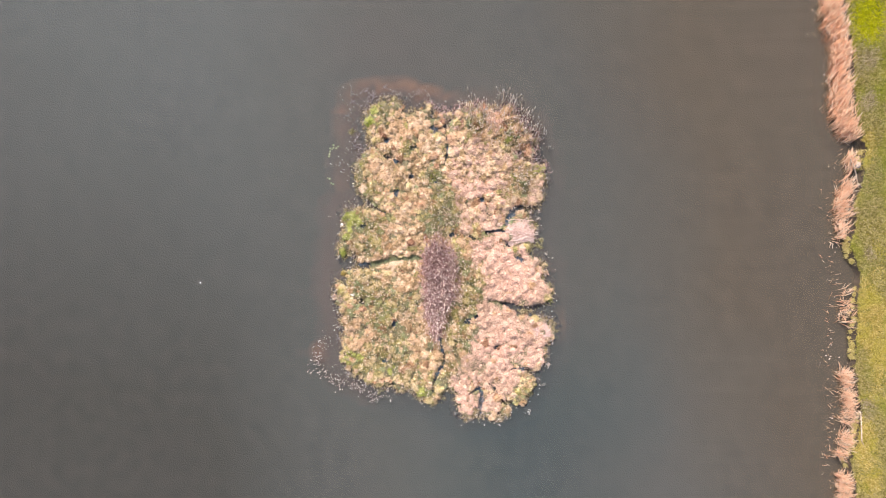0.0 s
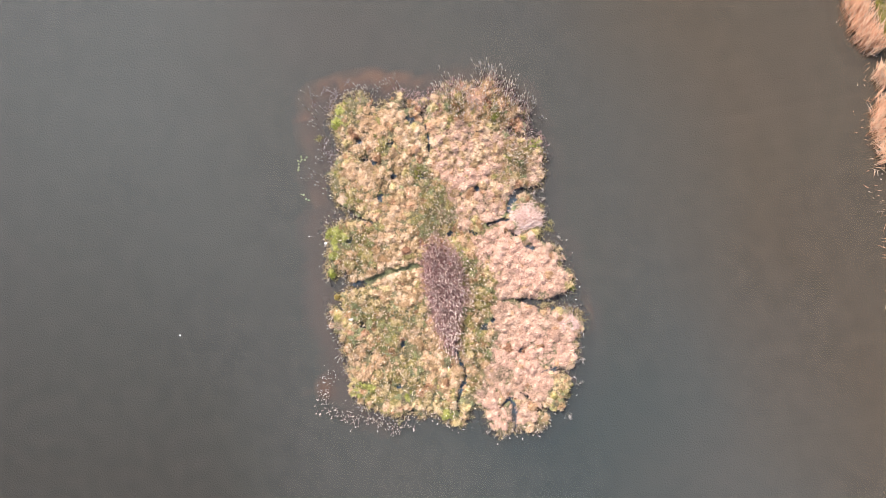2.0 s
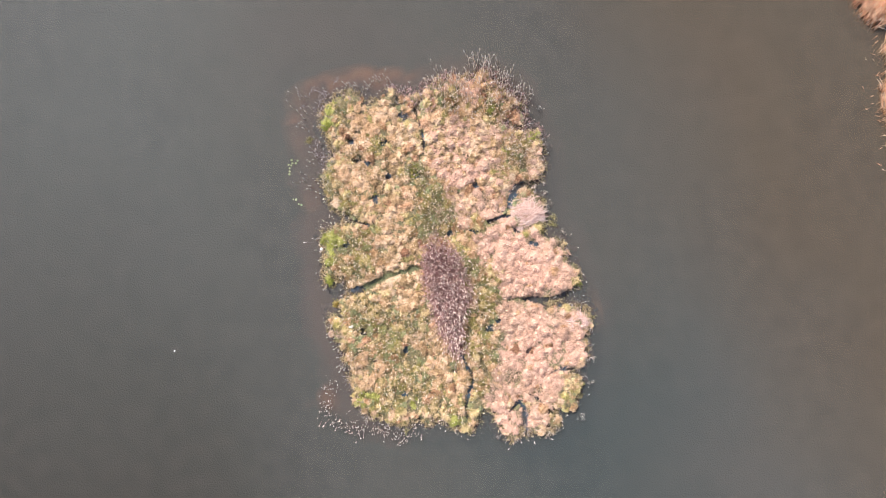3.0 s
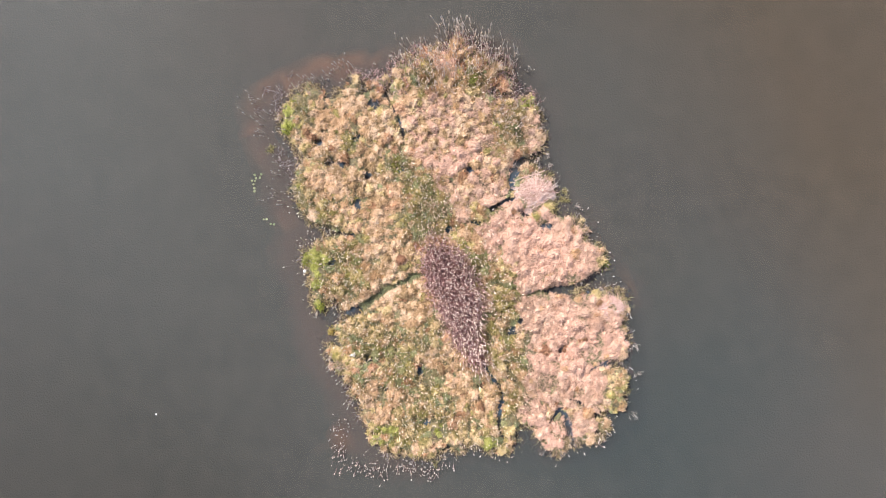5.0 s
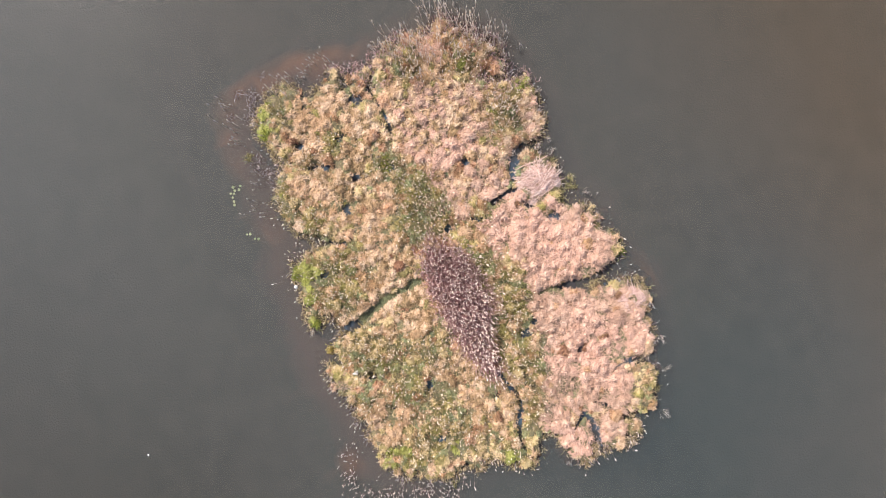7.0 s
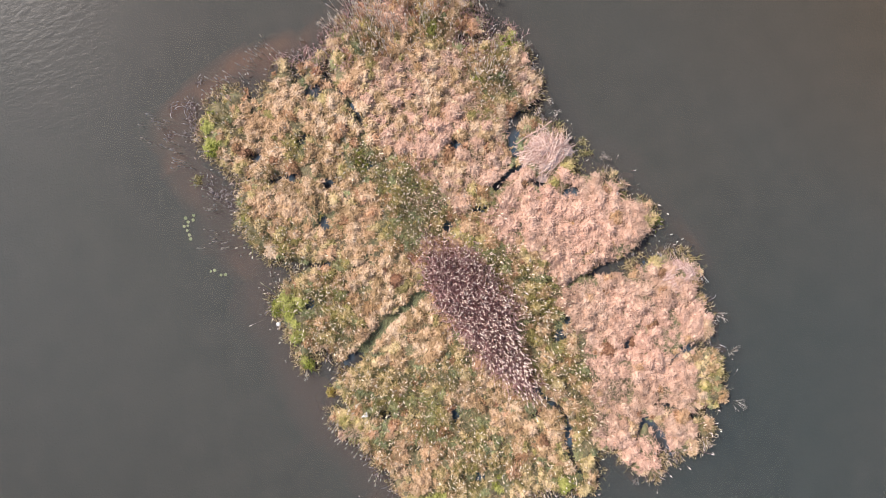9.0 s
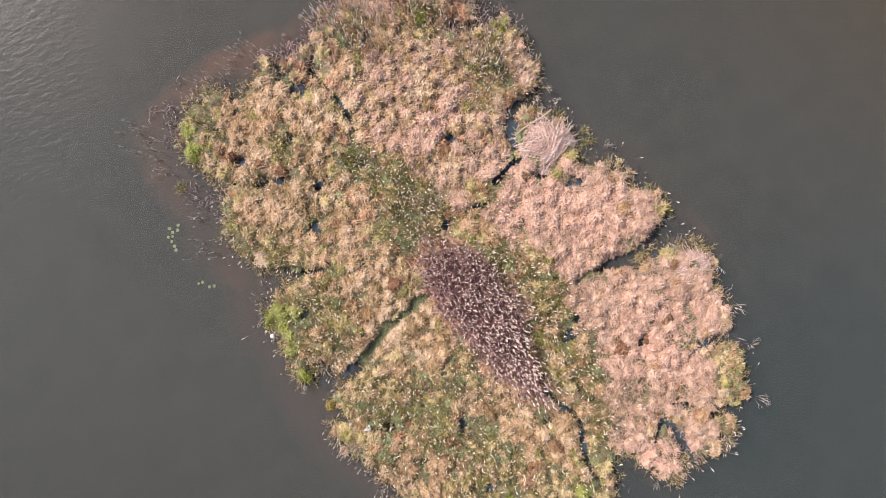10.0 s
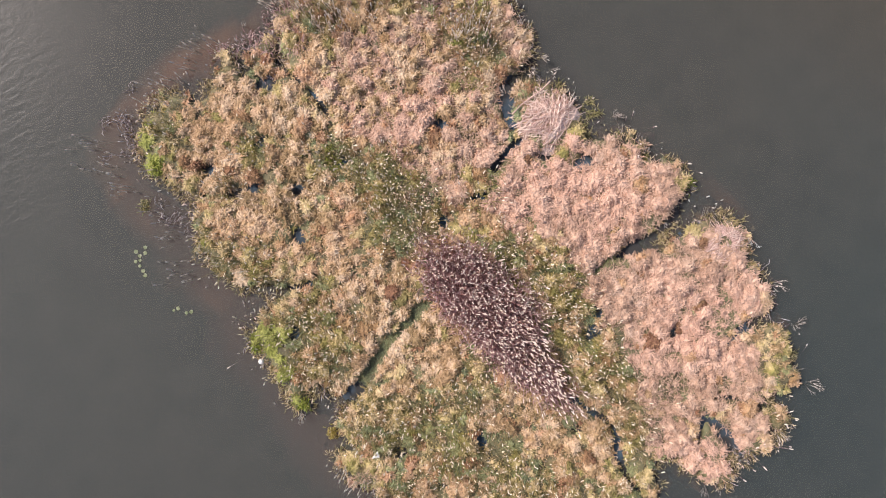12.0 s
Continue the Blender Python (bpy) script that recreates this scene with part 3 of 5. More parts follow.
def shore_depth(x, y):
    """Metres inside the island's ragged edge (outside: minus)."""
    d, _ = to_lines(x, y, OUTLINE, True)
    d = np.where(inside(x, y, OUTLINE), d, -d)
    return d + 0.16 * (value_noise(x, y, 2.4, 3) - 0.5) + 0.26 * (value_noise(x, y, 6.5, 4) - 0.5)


def ditch(x, y):
    """1 along the overgrown ditches, 0 on the mat."""
    wob = 0.03 * (value_noise(x, y, 6.0, 9) - 0.5)
    return np.clip(np.max([1.0 - np.maximum(to_lines(x, y, way, False)[0] + wob - half, 0) / 0.07 for half, way in DITCHES], 0), 0, 1)


def wetness(x, y):
    """1 in the middle of channels and pools, 0 on the mat."""
    wob = 0.06 * (value_noise(x, y, 4.0, 5) - 0.5) + 0.05 * (value_noise(x, y, 9.0, 6) - 0.5)
    wet = np.zeros(x.shape)
    for w0, w1, pts in CHANNELS:
        d, s = to_lines(x, y, pts, False)
        wet = np.maximum(wet, 1.0 - (d + wob) / (0.62 * (w0 * (1 - s) + w1 * s) + 0.03))
    for px, py, a, b, turn in POOLS:
        c, s = math.cos(radians(turn)), math.sin(radians(turn))
        u, v = (x - px) * c + (y - py) * s, -(x - px) * s + (y - py) * c
        wet = np.maximum(wet, 1.0 - np.hypot(u / (a + 0.09), v / (b + 0.08)) + wob * 7)
    return np.clip(wet, 0, 1)


def patch_of(x, y, patches):
    best = np.full(x.shape, -9.0)
    for px, py, a, *b in patches:
        best = np.maximum(best, 1 - np.hypot((x - px) / a, (y - py) / (b[0] if b else a)))
    return best


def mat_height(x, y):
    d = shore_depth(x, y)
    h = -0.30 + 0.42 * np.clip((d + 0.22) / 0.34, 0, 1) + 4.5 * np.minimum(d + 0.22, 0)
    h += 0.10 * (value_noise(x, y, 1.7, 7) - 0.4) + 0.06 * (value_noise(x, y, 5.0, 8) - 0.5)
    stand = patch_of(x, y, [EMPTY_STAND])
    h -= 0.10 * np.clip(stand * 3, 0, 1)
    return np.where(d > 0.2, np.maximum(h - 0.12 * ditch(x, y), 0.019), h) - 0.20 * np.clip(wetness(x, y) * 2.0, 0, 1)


def grid(xs, ys, height):
    x, y = np.meshgrid(xs, ys)
    nx, ny = len(xs), len(ys)
    k = (np.arange(ny - 1)[:, None] * nx + np.arange(nx - 1)).ravel()
    return np.stack([x, y, height(x, y)], -1).reshape(-1, 3), np.stack([k, k + 1, k + nx + 1, k + nx], 1)


# ---- ground: lake bed and east bank in one sheet ----
BANK = np.array([(-10.74, 17.16), (-9.66, 16.93), (-9.06, 17.06), (-7.63, 17.23), (-6.92, 17.22), (-5.73, 17.08), (-4.54, 16.99), (-3.12, 16.99), (-1.94, 17.13), (-1.47, 17.01),
                 (-0.53, 16.71), (0.65, 16.90), (1.82, 17.07), (2.87, 17.28), (3.41, 17.37), (3.80, 17.15), (5.32, 16.89), (7.41, 16.63), (9.37, 16.48)])
SILT = [(-2.6, 6.25, 1.4, 0.6), (-3.7, 6.0, 1.2, 0.7), (-4.55, 4.7, 0.6, 1.2), (-4.6, 2.3, 0.5, 0.9), (0.1, 5.7, 0.8, 0.4), (-0.9, 5.95, 0.8, 0.5), (0.15, -7.45, 0.5, 0.5), (-5.3, -5.5, 0.9, 0.7), (-4.85, -3.8, 0.4, 1.4), (4.8, -4.2, 0.45, 0.9)]


def bank_line(y):
    return np.interp(y, BANK[:, 0], BANK[:, 1]) + 0.22 * (value_noise(y, y * 0, 1.6, 11) - 0.5) + 0.12 * (value_noise(y, y * 0, 5.0, 12) - 0.5)


def ground_height(x, y):
    d = x - bank_line(y)
    h = np.interp(d, [-40, -6, -1.2, -0.12, 0.06, 0.5, 3, 60, 2600], [-2.2, -1.3, -0.75, -0.12, 0.27, 0.33, 0.40, 0.9, 6.0])
    return h + np.where(d > 0.1, 0.07 * (value_noise(x, y, 1.1, 13) - 0.5), 0)


gx = np.concatenate([[-2500, -900, -300, -120, -60, -35, -22], np.arange(-16, -6.5, 0.5), np.arange(-6.3, 6, 0.2), np.arange(6.2, 15.5, 0.5), np.arange(15.6, 19.6, 0.07), [20.2, 21, 22.5, 25, 30, 40, 70, 150, 400, 1000, 2500]])
gy = np.concatenate([[-2500, -900, -300, -120, -60, -40, -28, -20, -16], np.arange(-13, 13.1, 0.12), [16, 20, 28, 40, 60, 120, 300, 900, 2500]])
gv, gf = grid(gx, gy, ground_height)
ground_mesh = np_mesh("ground", [(gv, gf, 0)], [GROUND], True)
silt = np.clip(patch_of(gv[:, 0], gv[:, 1], SILT) * 1.3 + 0.2, 0, 1) * (0.15 + 1.0 * value_noise(gv[:, 0], gv[:, 1], 0.9, 21)) * (0.6 + 0.8 * value_noise(gv[:, 0], gv[:, 1], 2.3, 22))
silt = np.clip(silt * np.where(gv[:, 1] > 5.2, 2.1, 0.9), 0, 1)
ground_mesh.attributes.new("silt", "FLOAT", "POINT").data.foreach_set("value", silt.astype(np.float32))
side = 0.3 + 0.7 * np.clip(np.maximum((gv[:, 1] - 3.2) / 1.5, (-3.0 - gv[:, 0]) / 1.0), 0, 1)
roots = side * np.clip((shore_depth(gv[:, 0], gv[:, 1]) + 1.25 + 0.35 * (gv[:, 0] < -3.2)) / 0.7, 0, 1) * (0.6 + 0.6 * value_noise(gv[:, 0], gv[:, 1], 1.1, 23))
ground_mesh.attributes.new("roots", "FLOAT", "POINT").data.foreach_set("value", np.clip(roots, 0, 1).astype(np.float32))
tagged(new("ground", ground_mesh), "muddy lake bed rising to a low grassy bank", "ground", kind="structure")

wv, wf = grid(np.array([-2500, -500, -100, -30, 0, 30, 100, 500, 2500.0]), np.array([-2500, -500, -100, -30, 0, 30, 100, 500, 2500.0]), lambda x, y: x * 0)
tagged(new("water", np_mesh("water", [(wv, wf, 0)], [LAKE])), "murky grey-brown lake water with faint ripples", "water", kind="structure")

# ---- island mat and the water standing in it ----
mx, my = np.arange(-5.6, 5.4, 0.06), np.arange(-8.6, 6.2, 0.06)
mv, mf = grid(mx, my, mat_height)
keep = (mv[mf][:, :, 2] > -1.8).any(1)
tagged(new("island_ground", np_mesh("island_ground", [(mv, mf[keep], 0)], [PEAT], True)), "dark wet peat mat of a floating marsh island", "island", kind="structure")
pv, pf = grid(mx, my, lambda x, y: x * 0 + 0.015)
keep = (shore_depth(pv[:, 0], pv[:, 1])[pf] > 0.12).all(1)
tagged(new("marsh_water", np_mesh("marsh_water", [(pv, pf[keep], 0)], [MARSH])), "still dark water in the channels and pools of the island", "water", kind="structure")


# ---- vegetation of the island ----
CELL = 0.024
hx, hy = np.arange(-5.7, 5.5, CELL), np.arange(-8.7, 6.3, CELL)


def thatch(cx, cy, cz, radius, height):
    """Height of the matted tussocks over the plan, and which tussock owns each place."""
    top, owner = np.full((len(hx), len(hy)), -9.0), np.full((len(hx), len(hy)), -1)
    gx, gy = np.meshgrid(hx, hy, indexing="ij")
    wx, wy = gx.copy(), gy.copy()
    for scale, much, seed in ((2.7, 0.12, 71), (6.5, 0.07, 74), (15.0, 0.04, 78)):
        wx += much * (value_noise(gx, gy, scale, seed) - 0.5)
        wy += much * (value_noise(gx, gy, scale, seed + 1) - 0.5)
    for k in range(len(cx)):
        r = radius[k] + 0.16
        i0, i1 = np.searchsorted(hx, [cx[k] - r, cx[k] + r])
        j0, j1 = np.searchsorted(hy, [cy[k] - r, cy[k] + r])
        w = 1 - ((wx[i0:i1, j0:j1] - cx[k]) ** 2 + (wy[i0:i1, j0:j1] - cy[k]) ** 2) / radius[k] ** 2
        h = np.where(w > 0, cz[k] + height[k] * np.maximum(w, 0) ** 0.8 - 0.02, -9.0)
        better = h > top[i0:i1, j0:j1]
        top[i0:i1, j0:j1] = np.where(better, h, top[i0:i1, j0:j1])
        owner[i0:i1, j0:j1] = np.where(better, k, owner[i0:i1, j0:j1])
    wet = (wetness(gx, gy) > 0.52 + 0.35 * (value_noise(gx, gy, 9.0, 85) - 0.5)) | (shore_depth(gx, gy) < 0.24 * (value_noise(gx, gy, 3.1, 84) - 0.62) + 0.34 * (value_noise(gx, gy, 9.0, 86) - 0.5))
    owner = np.where(wet, -1, owner)
    rough = 0.04 * (value_noise(gx, gy, 7.0, 83) - 0.5) + 0.10 * (value_noise(gx, gy, 13.0, 81) - 0.5) + 0.035 * (value_noise(gx, gy, 20.0, 82) - 0.5) + rng.uniform(-0.004, 0.004, gx.shape)
    return np.where(owner >= 0, top + rough, mat_height(gx, gy)), owner


def thatch_faces(which):
    """Vertices and faces of the thatch where which is true at three corners or more."""
    i, j = np.nonzero(which[:-1, :-1].astype(int) + which[1:, :-1] + which[1:, 1:] + which[:-1, 1:] >= 3)
    m = len(hy)
    f = np.stack([i * m + j, (i + 1) * m + j, (i + 1) * m + j + 1, i * m + j + 1], 1)
    used, back_to = np.unique(f, return_inverse=True)
    v = np.stack([hx[used // m], hy[used % m], top_of.ravel()[used]], 1)
    return v, back_to.reshape(-1, 4), tone[np.maximum(owner_of.ravel()[used], 0)]


def tuft_blades(which, n, width):
    """Fine blades of dead grass on the thatch, falling down its slopes."""
    i, j = np.nonzero(which)
    if len(i) == 0:
        return (*blades(np.zeros((0, 3)), np.zeros(0), 0, 0, 0), np.zeros(0))
    q = rng.integers(0, len(i), n)
    i, j = np.clip(i[q], 1, len(hx) - 2), np.clip(j[q], 1, len(hy) - 2)
    base = np.stack([hx[i] + rng.uniform(-0.5, 0.5, n) * CELL, hy[j] + rng.uniform(-0.5, 0.5, n) * CELL, top_of[i, j] - 0.012], 1)
    down = np.arctan2(soft_of[i, j - 1] - soft_of[i, j + 1], soft_of[i - 1, j] - soft_of[i + 1, j])
    long = 0.04 + 0.08 * rng.beta(1.3, 3.0, n)
    made = blades(base, down + rng.normal(0, 0.7, n), long, long * rng.uniform(0.0, 0.5, n), width * rng.uniform(0.6, 1.4, n), rng.uniform(-0.8, 1.1, n))
    return (*made, tone[np.maximum(owner_of[i, j], 0)])


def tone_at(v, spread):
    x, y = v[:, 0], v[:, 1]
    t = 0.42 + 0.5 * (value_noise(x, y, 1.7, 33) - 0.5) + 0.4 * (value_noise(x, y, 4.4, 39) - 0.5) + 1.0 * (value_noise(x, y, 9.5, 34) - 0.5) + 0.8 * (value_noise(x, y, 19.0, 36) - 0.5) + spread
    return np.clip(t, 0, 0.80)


spacing = 0.122
tx, ty = np.meshgrid(np.arange(-5.4, 5.2, spacing), np.arange(-8.4, 6.0, spacing * 0.87))
tx = tx + (np.arange(tx.shape[0]) % 2)[:, None] * spacing / 2
tx, ty = (tx + rng.uniform(-0.06, 0.06, tx.shape)).ravel(), (ty + rng.uniform(-0.06, 0.06, ty.shape)).ravel()
depth = shore_depth(tx, ty)
ok = (depth > -0.14) & (wetness(tx, ty) < 0.55) & (ditch(tx, ty) < 0.4) & ~(inside(tx, ty, STAND) & (to_lines(tx, ty, STAND, True)[0] > rng.uniform(0, 0.35, len(tx)))) & (rng.uniform(0, 1, len(tx)) < np.clip(0.40 + 1.3 * depth, 0.2, 0.86) - 0.45 * (value_noise(tx, ty, 2.9, 35) > 0.74) - 0.45 * (value_noise(tx, ty, 4.9, 37) > 0.73) - 0.25 * np.clip(patch_of(tx, ty, WEEDS) * 2, 0, 1))
NEST_A, NEST_B = (3.04, -0.14), (3.98, -4.29)
ok &= (np.hypot(tx - NEST_A[0], ty - NEST_A[1]) > 0.56) & (np.hypot(tx - NEST_B[0], ty - NEST_B[1]) > 0.20)
tx, ty = tx[ok], ty[ok]
pale = patch_of(tx, ty, PALE) - 0.16 * (ty > 0.3) + 0.75 * (value_noise(tx, ty, 1.6, 31) - 0.5) + 0.14 + 0.6 * rng.uniform(-0.5, 0.5, len(tx))
soft = patch_of(tx, ty, SOFT) + 0.8 * (value_noise(tx, ty, 2.1, 38) - 0.5) + 0.5 * rng.uniform(-0.5, 0.5, len(tx)) + 0.1
green = patch_of(tx, ty, GREEN) + 0.8 * (value_noise(tx, ty, 1.9, 32) - 0.5)
pick = rng.uniform(0, 1, len(tx))
# 0 pale straw, 1 olive, 2 russet, 3 moss, 4 bare, 5 tan, 6 bright moss
weed = patch_of(tx, ty, WEEDS) > 0.30 * pick
mossy = 0.20 * (tx < -0.8) * (ty < -1.2)
kind = np.select([weed, pale > np.maximum(green, 0.0), green > np.maximum(soft, 0.0), soft > 0.0], [
    np.select([pick < 0.48, pick < 0.74, pick < 0.82], [3, 1, 5], 4),
    np.where(pick < 0.94, 0, 2),
    np.select([pick < 0.15 + mossy, pick < 0.52 + mossy, pick < 0.88, pick < 0.95], [3, 1, 5, 2], 4),
    np.select([pick < 0.82, pick < 0.92], [5, 2], 1)],
    np.select([pick < 0.54, pick < 0.67, pick < 0.85, pick < 0.95], [5, 2, 1, 3], 4))
fresh = patch_of(tx, ty, LUSH_SPOTS)
kind = np.where(fresh > 0.35 * rng.uniform(0, 1, len(tx)), 6, kind)
rim = shore_depth(tx, ty) < 0.08 + 0.40 * (value_noise(tx, ty, 1.9, 87) - 0.35)
kind = np.where(rim & (kind != 6) & ~((tx > 1.4) & (ty < 0.2) & (pick > 0.25)), np.where(pick < 0.45, 1, np.where(pick < 0.65, 2, np.where(pick < 0.85, 3, 5))), kind)
lane = np.min([to_lines(tx, ty, way, False)[0] for way in LANES], 0) + 0.05 * (value_noise(tx, ty, 5.0, 44) - 0.5)
kind = np.where(lane < 0.075, np.where(pick < 0.6, 3, 4), kind)
thick = (pale > 0.12) & ~rim & (rng.uniform(0, 1, len(tx)) > 0.60 * (ty > 0.3))
tz = mat_height(tx, ty)
big_ones = rng.uniform(0, 1, len(tx)) ** 3
size = (0.066 + 0.105 * big_ones) * np.where(thick, 1.12, 1.05)
tall = (0.085 + 0.13 * big_ones) * rng.uniform(0.7, 1.3, len(tx)) * np.choose(kind, [1.1, 0.85, 0.9, 0.4, 0.1, 0.9, 0.6]) * np.where(rim, 0.45, 0.85) * np.where(lane < 0.075, 0.5, 1.0) * (1 - 0.9 * wetness(tx, ty))
kind = np.where((kind == 0) & ((~thick & (pick > 0.4)) | ((ty > 0.3) & (pick > 0.52))), 5, kind)
tone = rng.normal(0, 0.21, len(tx)) + 0.10 * big_ones
top_of, owner_of = thatch(tx, ty, tz, size, np.maximum(tall, 0.03))
soft_of = top_of.copy()
for k in range(2):
    soft_of[1:-1, 1:-1] = (soft_of[:-2, 1:-1] + soft_of[2:, 1:-1] + soft_of[1:-1, :-2] + soft_of[1:-1, 2:] + soft_of[1:-1, 1:-1]) / 5
kind_of = np.where(owner_of >= 0, kind[np.maximum(owner_of, 0)], -1)
for k, (name, m, density, label) in enumerate([
        ("straw_tussocks", STRAW, 2000, "dense pale pinkish straw tussocks of dead sedge on the island"),
        ("olive_sedge_tussocks", OLIVE, 1900, "olive and yellow-green sedge tussocks on the island"),
        ("russet_sedge_tussocks", RUSSET, 1900, "russet brown dead sedge tussocks on the island"),
        ("green_moss_cushions", MOSS, 1900, "low dark green moss and grass cushions on the wet mat"),
        ("", None, 0, ""),
        ("tan_sedge_tussocks", TAN, 2000, "loose tan tussocks of dead sedge on the island"),
        ("bright_moss_cushions", BRIGHTMOSS, 1900, "bright yellow-green moss cushions at the island edge")]):
    if not name:
        continue
    here = kind_of == k
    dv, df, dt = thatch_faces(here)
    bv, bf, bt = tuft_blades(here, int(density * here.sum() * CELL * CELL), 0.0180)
    # thatch toned down under its blades: shade between them put into the colour
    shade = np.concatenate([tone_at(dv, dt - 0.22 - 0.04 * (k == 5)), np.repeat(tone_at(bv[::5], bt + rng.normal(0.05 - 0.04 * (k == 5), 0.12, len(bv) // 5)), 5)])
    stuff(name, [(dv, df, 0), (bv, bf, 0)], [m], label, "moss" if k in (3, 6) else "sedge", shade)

# short growth between the tussocks
n = 60000
ux, uy = rng.uniform(-5.2, 5.0, n), rng.uniform(-8.3, 5.8, n)
s = (shore_depth(ux, uy) > -0.02) & (wetness(ux, uy) < 0.35) & (ditch(ux, uy) < 0.5) & (patch_of(ux, uy, LUSH_SPOTS) < 0.1) & (rng.uniform(0, 1, n) > 0.7 * np.clip(patch_of(ux, uy, PALE) * 3 + 0.6, 0, 1))
ux, uy = ux[s], uy[s]
stuff("short_marsh_grass", [(*blades(np.stack([ux, uy, mat_height(ux, uy)], 1), rng.uniform(0, 6.28, len(ux)), rng.uniform(0.04, 0.12, len(ux)), rng.uniform(0.02, 0.09, len(ux)), 0.008), 0)],
      [GRASSLET], "short olive marsh grass between the tussocks", "grass")


# dark moss on the floor of the overgrown ditches
n = 60000
ux, uy = rng.uniform(-3.7, 2.6, n), rng.uniform(-3.2, -1.0, n)
q = ditch(ux, uy) > 0.3
ux, uy = ux[q], uy[q]
k = len(ux)
stuff("ditch_moss", [(*blades(np.stack([ux, uy, mat_height(ux, uy)], 1), rng.uniform(0, 6.28, k), rng.uniform(0.02, 0.06, k), rng.uniform(0.01, 0.03, k), 0.012), 0)], [MOSS],
      "low dark green moss on the floor of an overgrown ditch", "moss", rng.uniform(0.0, 0.35, k).repeat(5))

n = 80000
ux, uy = rng.uniform(-5.2, 5.0, n), rng.uniform(-8.3, 5.8, n)
q = (shore_depth(ux, uy) > 0.05) & (wetness(ux, uy) < 0.2) & (ditch(ux, uy) < 0.1) & (patch_of(ux, uy, PALE) + 0.9 * (value_noise(ux, uy, 1.6, 31) - 0.5) > rng.uniform(-0.2, 0.2, n)) & ~inside(ux, uy, STAND)
ux, uy = ux[q], uy[q]
k = len(ux)
stuff("straw_litter", [(*blades(np.stack([ux, uy, mat_height(ux, uy) + 0.02], 1), rng.uniform(0, 6.28, k), rng.uniform(0.08, 0.22, k), rng.uniform(0.01, 0.07, k), 0.010, 0.4), 0)], [STRAW],
      "flattened pale straw between the tussocks", "straw", rng.uniform(0.1, 0.8, k).repeat(5))


def scatter_in(poly, n, fray=0.12):
    lo, hi = poly.min(0), poly.max(0)
    x, y = rng.uniform(lo[0], hi[0], n * 3), rng.uniform(lo[1], hi[1], n * 3)
    s = inside(x, y, poly)
    return x[s][:n] + rng.normal(0, fray, len(x[s][:n])), y[s][:n] + rng.normal(0, 1.5 * fray, len(x[s][:n]))


# the stand of cattails in the middle
lx, ly = scatter_in(STAND, 6500, 0.09)
q = rng.uniform(0, 1, len(lx)) < np.clip(1.0 - 0.7 * (ly + 1.6), 0.15, 1)
lx, ly = lx[q], ly[q]
stuff("stand_litter", [(*blades(np.stack([lx, ly, mat_height(lx, ly) + 0.03], 1), rng.uniform(0, 6.28, len(lx)), rng.uniform(0.1, 0.3, len(lx)), rng.uniform(0.02, 0.20, len(lx)), 0.012), 0)],
      [LITTER], "dark maroon dead leaves under the cattail stand", "leaf litter")
cx, cy = scatter_in(STAND, 1300, 0.12)
q = rng.uniform(0, 1, len(cx)) < np.clip(1.0 - 0.35 * (cy + 0.7), 0.5, 1) * np.clip((cy + 5.2) / 1.4, 0.4, 1)
cx, cy = cx[q], cy[q]
n = len(cx)
lean = rng.normal(0, 0.13, (n, 2)) + np.stack([0.05 + 0 * cx, 0.065 * (cy + 1.6)], 1)
stem, fluff, spike, leaf = cattail_pieces(np.stack([cx, cy, mat_height(cx, cy)], 1), rng.uniform(0.5, 0.85, n), lean, rng.uniform(0.10, 0.16, n), rng.uniform(0.0085, 0.012, n))
stuff("cattail_stand", [(*stem, 2), (*fluff, 1), (*leaf, 2)], [STEM, FLUFF, LITTER], "dense stand of dead cattails with fluffy pale seed heads", "cattails")

# single seed heads all over the wetter parts
n = 19000
sx, sy = rng.uniform(-5.0, 4.8, n), rng.uniform(-8.0, 5.4, n)
weight = patch_of(sx, sy, GREEN) - 0.8 * np.clip(patch_of(sx, sy, PALE) * 3 + 0.5, 0, 1) + 0.30 - 0.9 * ((sx > 2.4) & (sy < -4.8)) - 0.22 * ((sx < -0.8) & (sy < -2.0)) + 2.0 * np.clip(patch_of(sx, sy, [(-0.35, 0.35, 0.75), (0.0, 1.0, 0.65), (-0.3, 1.5, 0.5), (-0.5, 2.2, 0.45)]), 0, 1) + 0.5 * (patch_of(sx, sy, [(0.0, 0.8, 0.75), (-0.5, 2.1, 0.4)]) > 0) - 0.7 * (patch_of(sx, sy, LUSH_SPOTS) > 0)
s = (shore_depth(sx, sy) > 0.05) & (rng.uniform(0, 1, n) < weight)
sx, sy = sx[s], sy[s]
n = len(sx)
stem, fluff, spike, leaf = cattail_pieces(np.stack([sx, sy, mat_height(sx, sy)], 1), rng.uniform(0.25, 0.55, n), rng.normal(0, 0.19, (n, 2)), rng.uniform(0.06, 0.11, n), rng.uniform(0.008, 0.0115, n))
stuff("scattered_cattails", [(*stem, 0), (*fluff, 1), (*leaf, 0)], [OLIVE, CREAM], "scattered short cattails with pale seed heads among the sedge", "cattails")


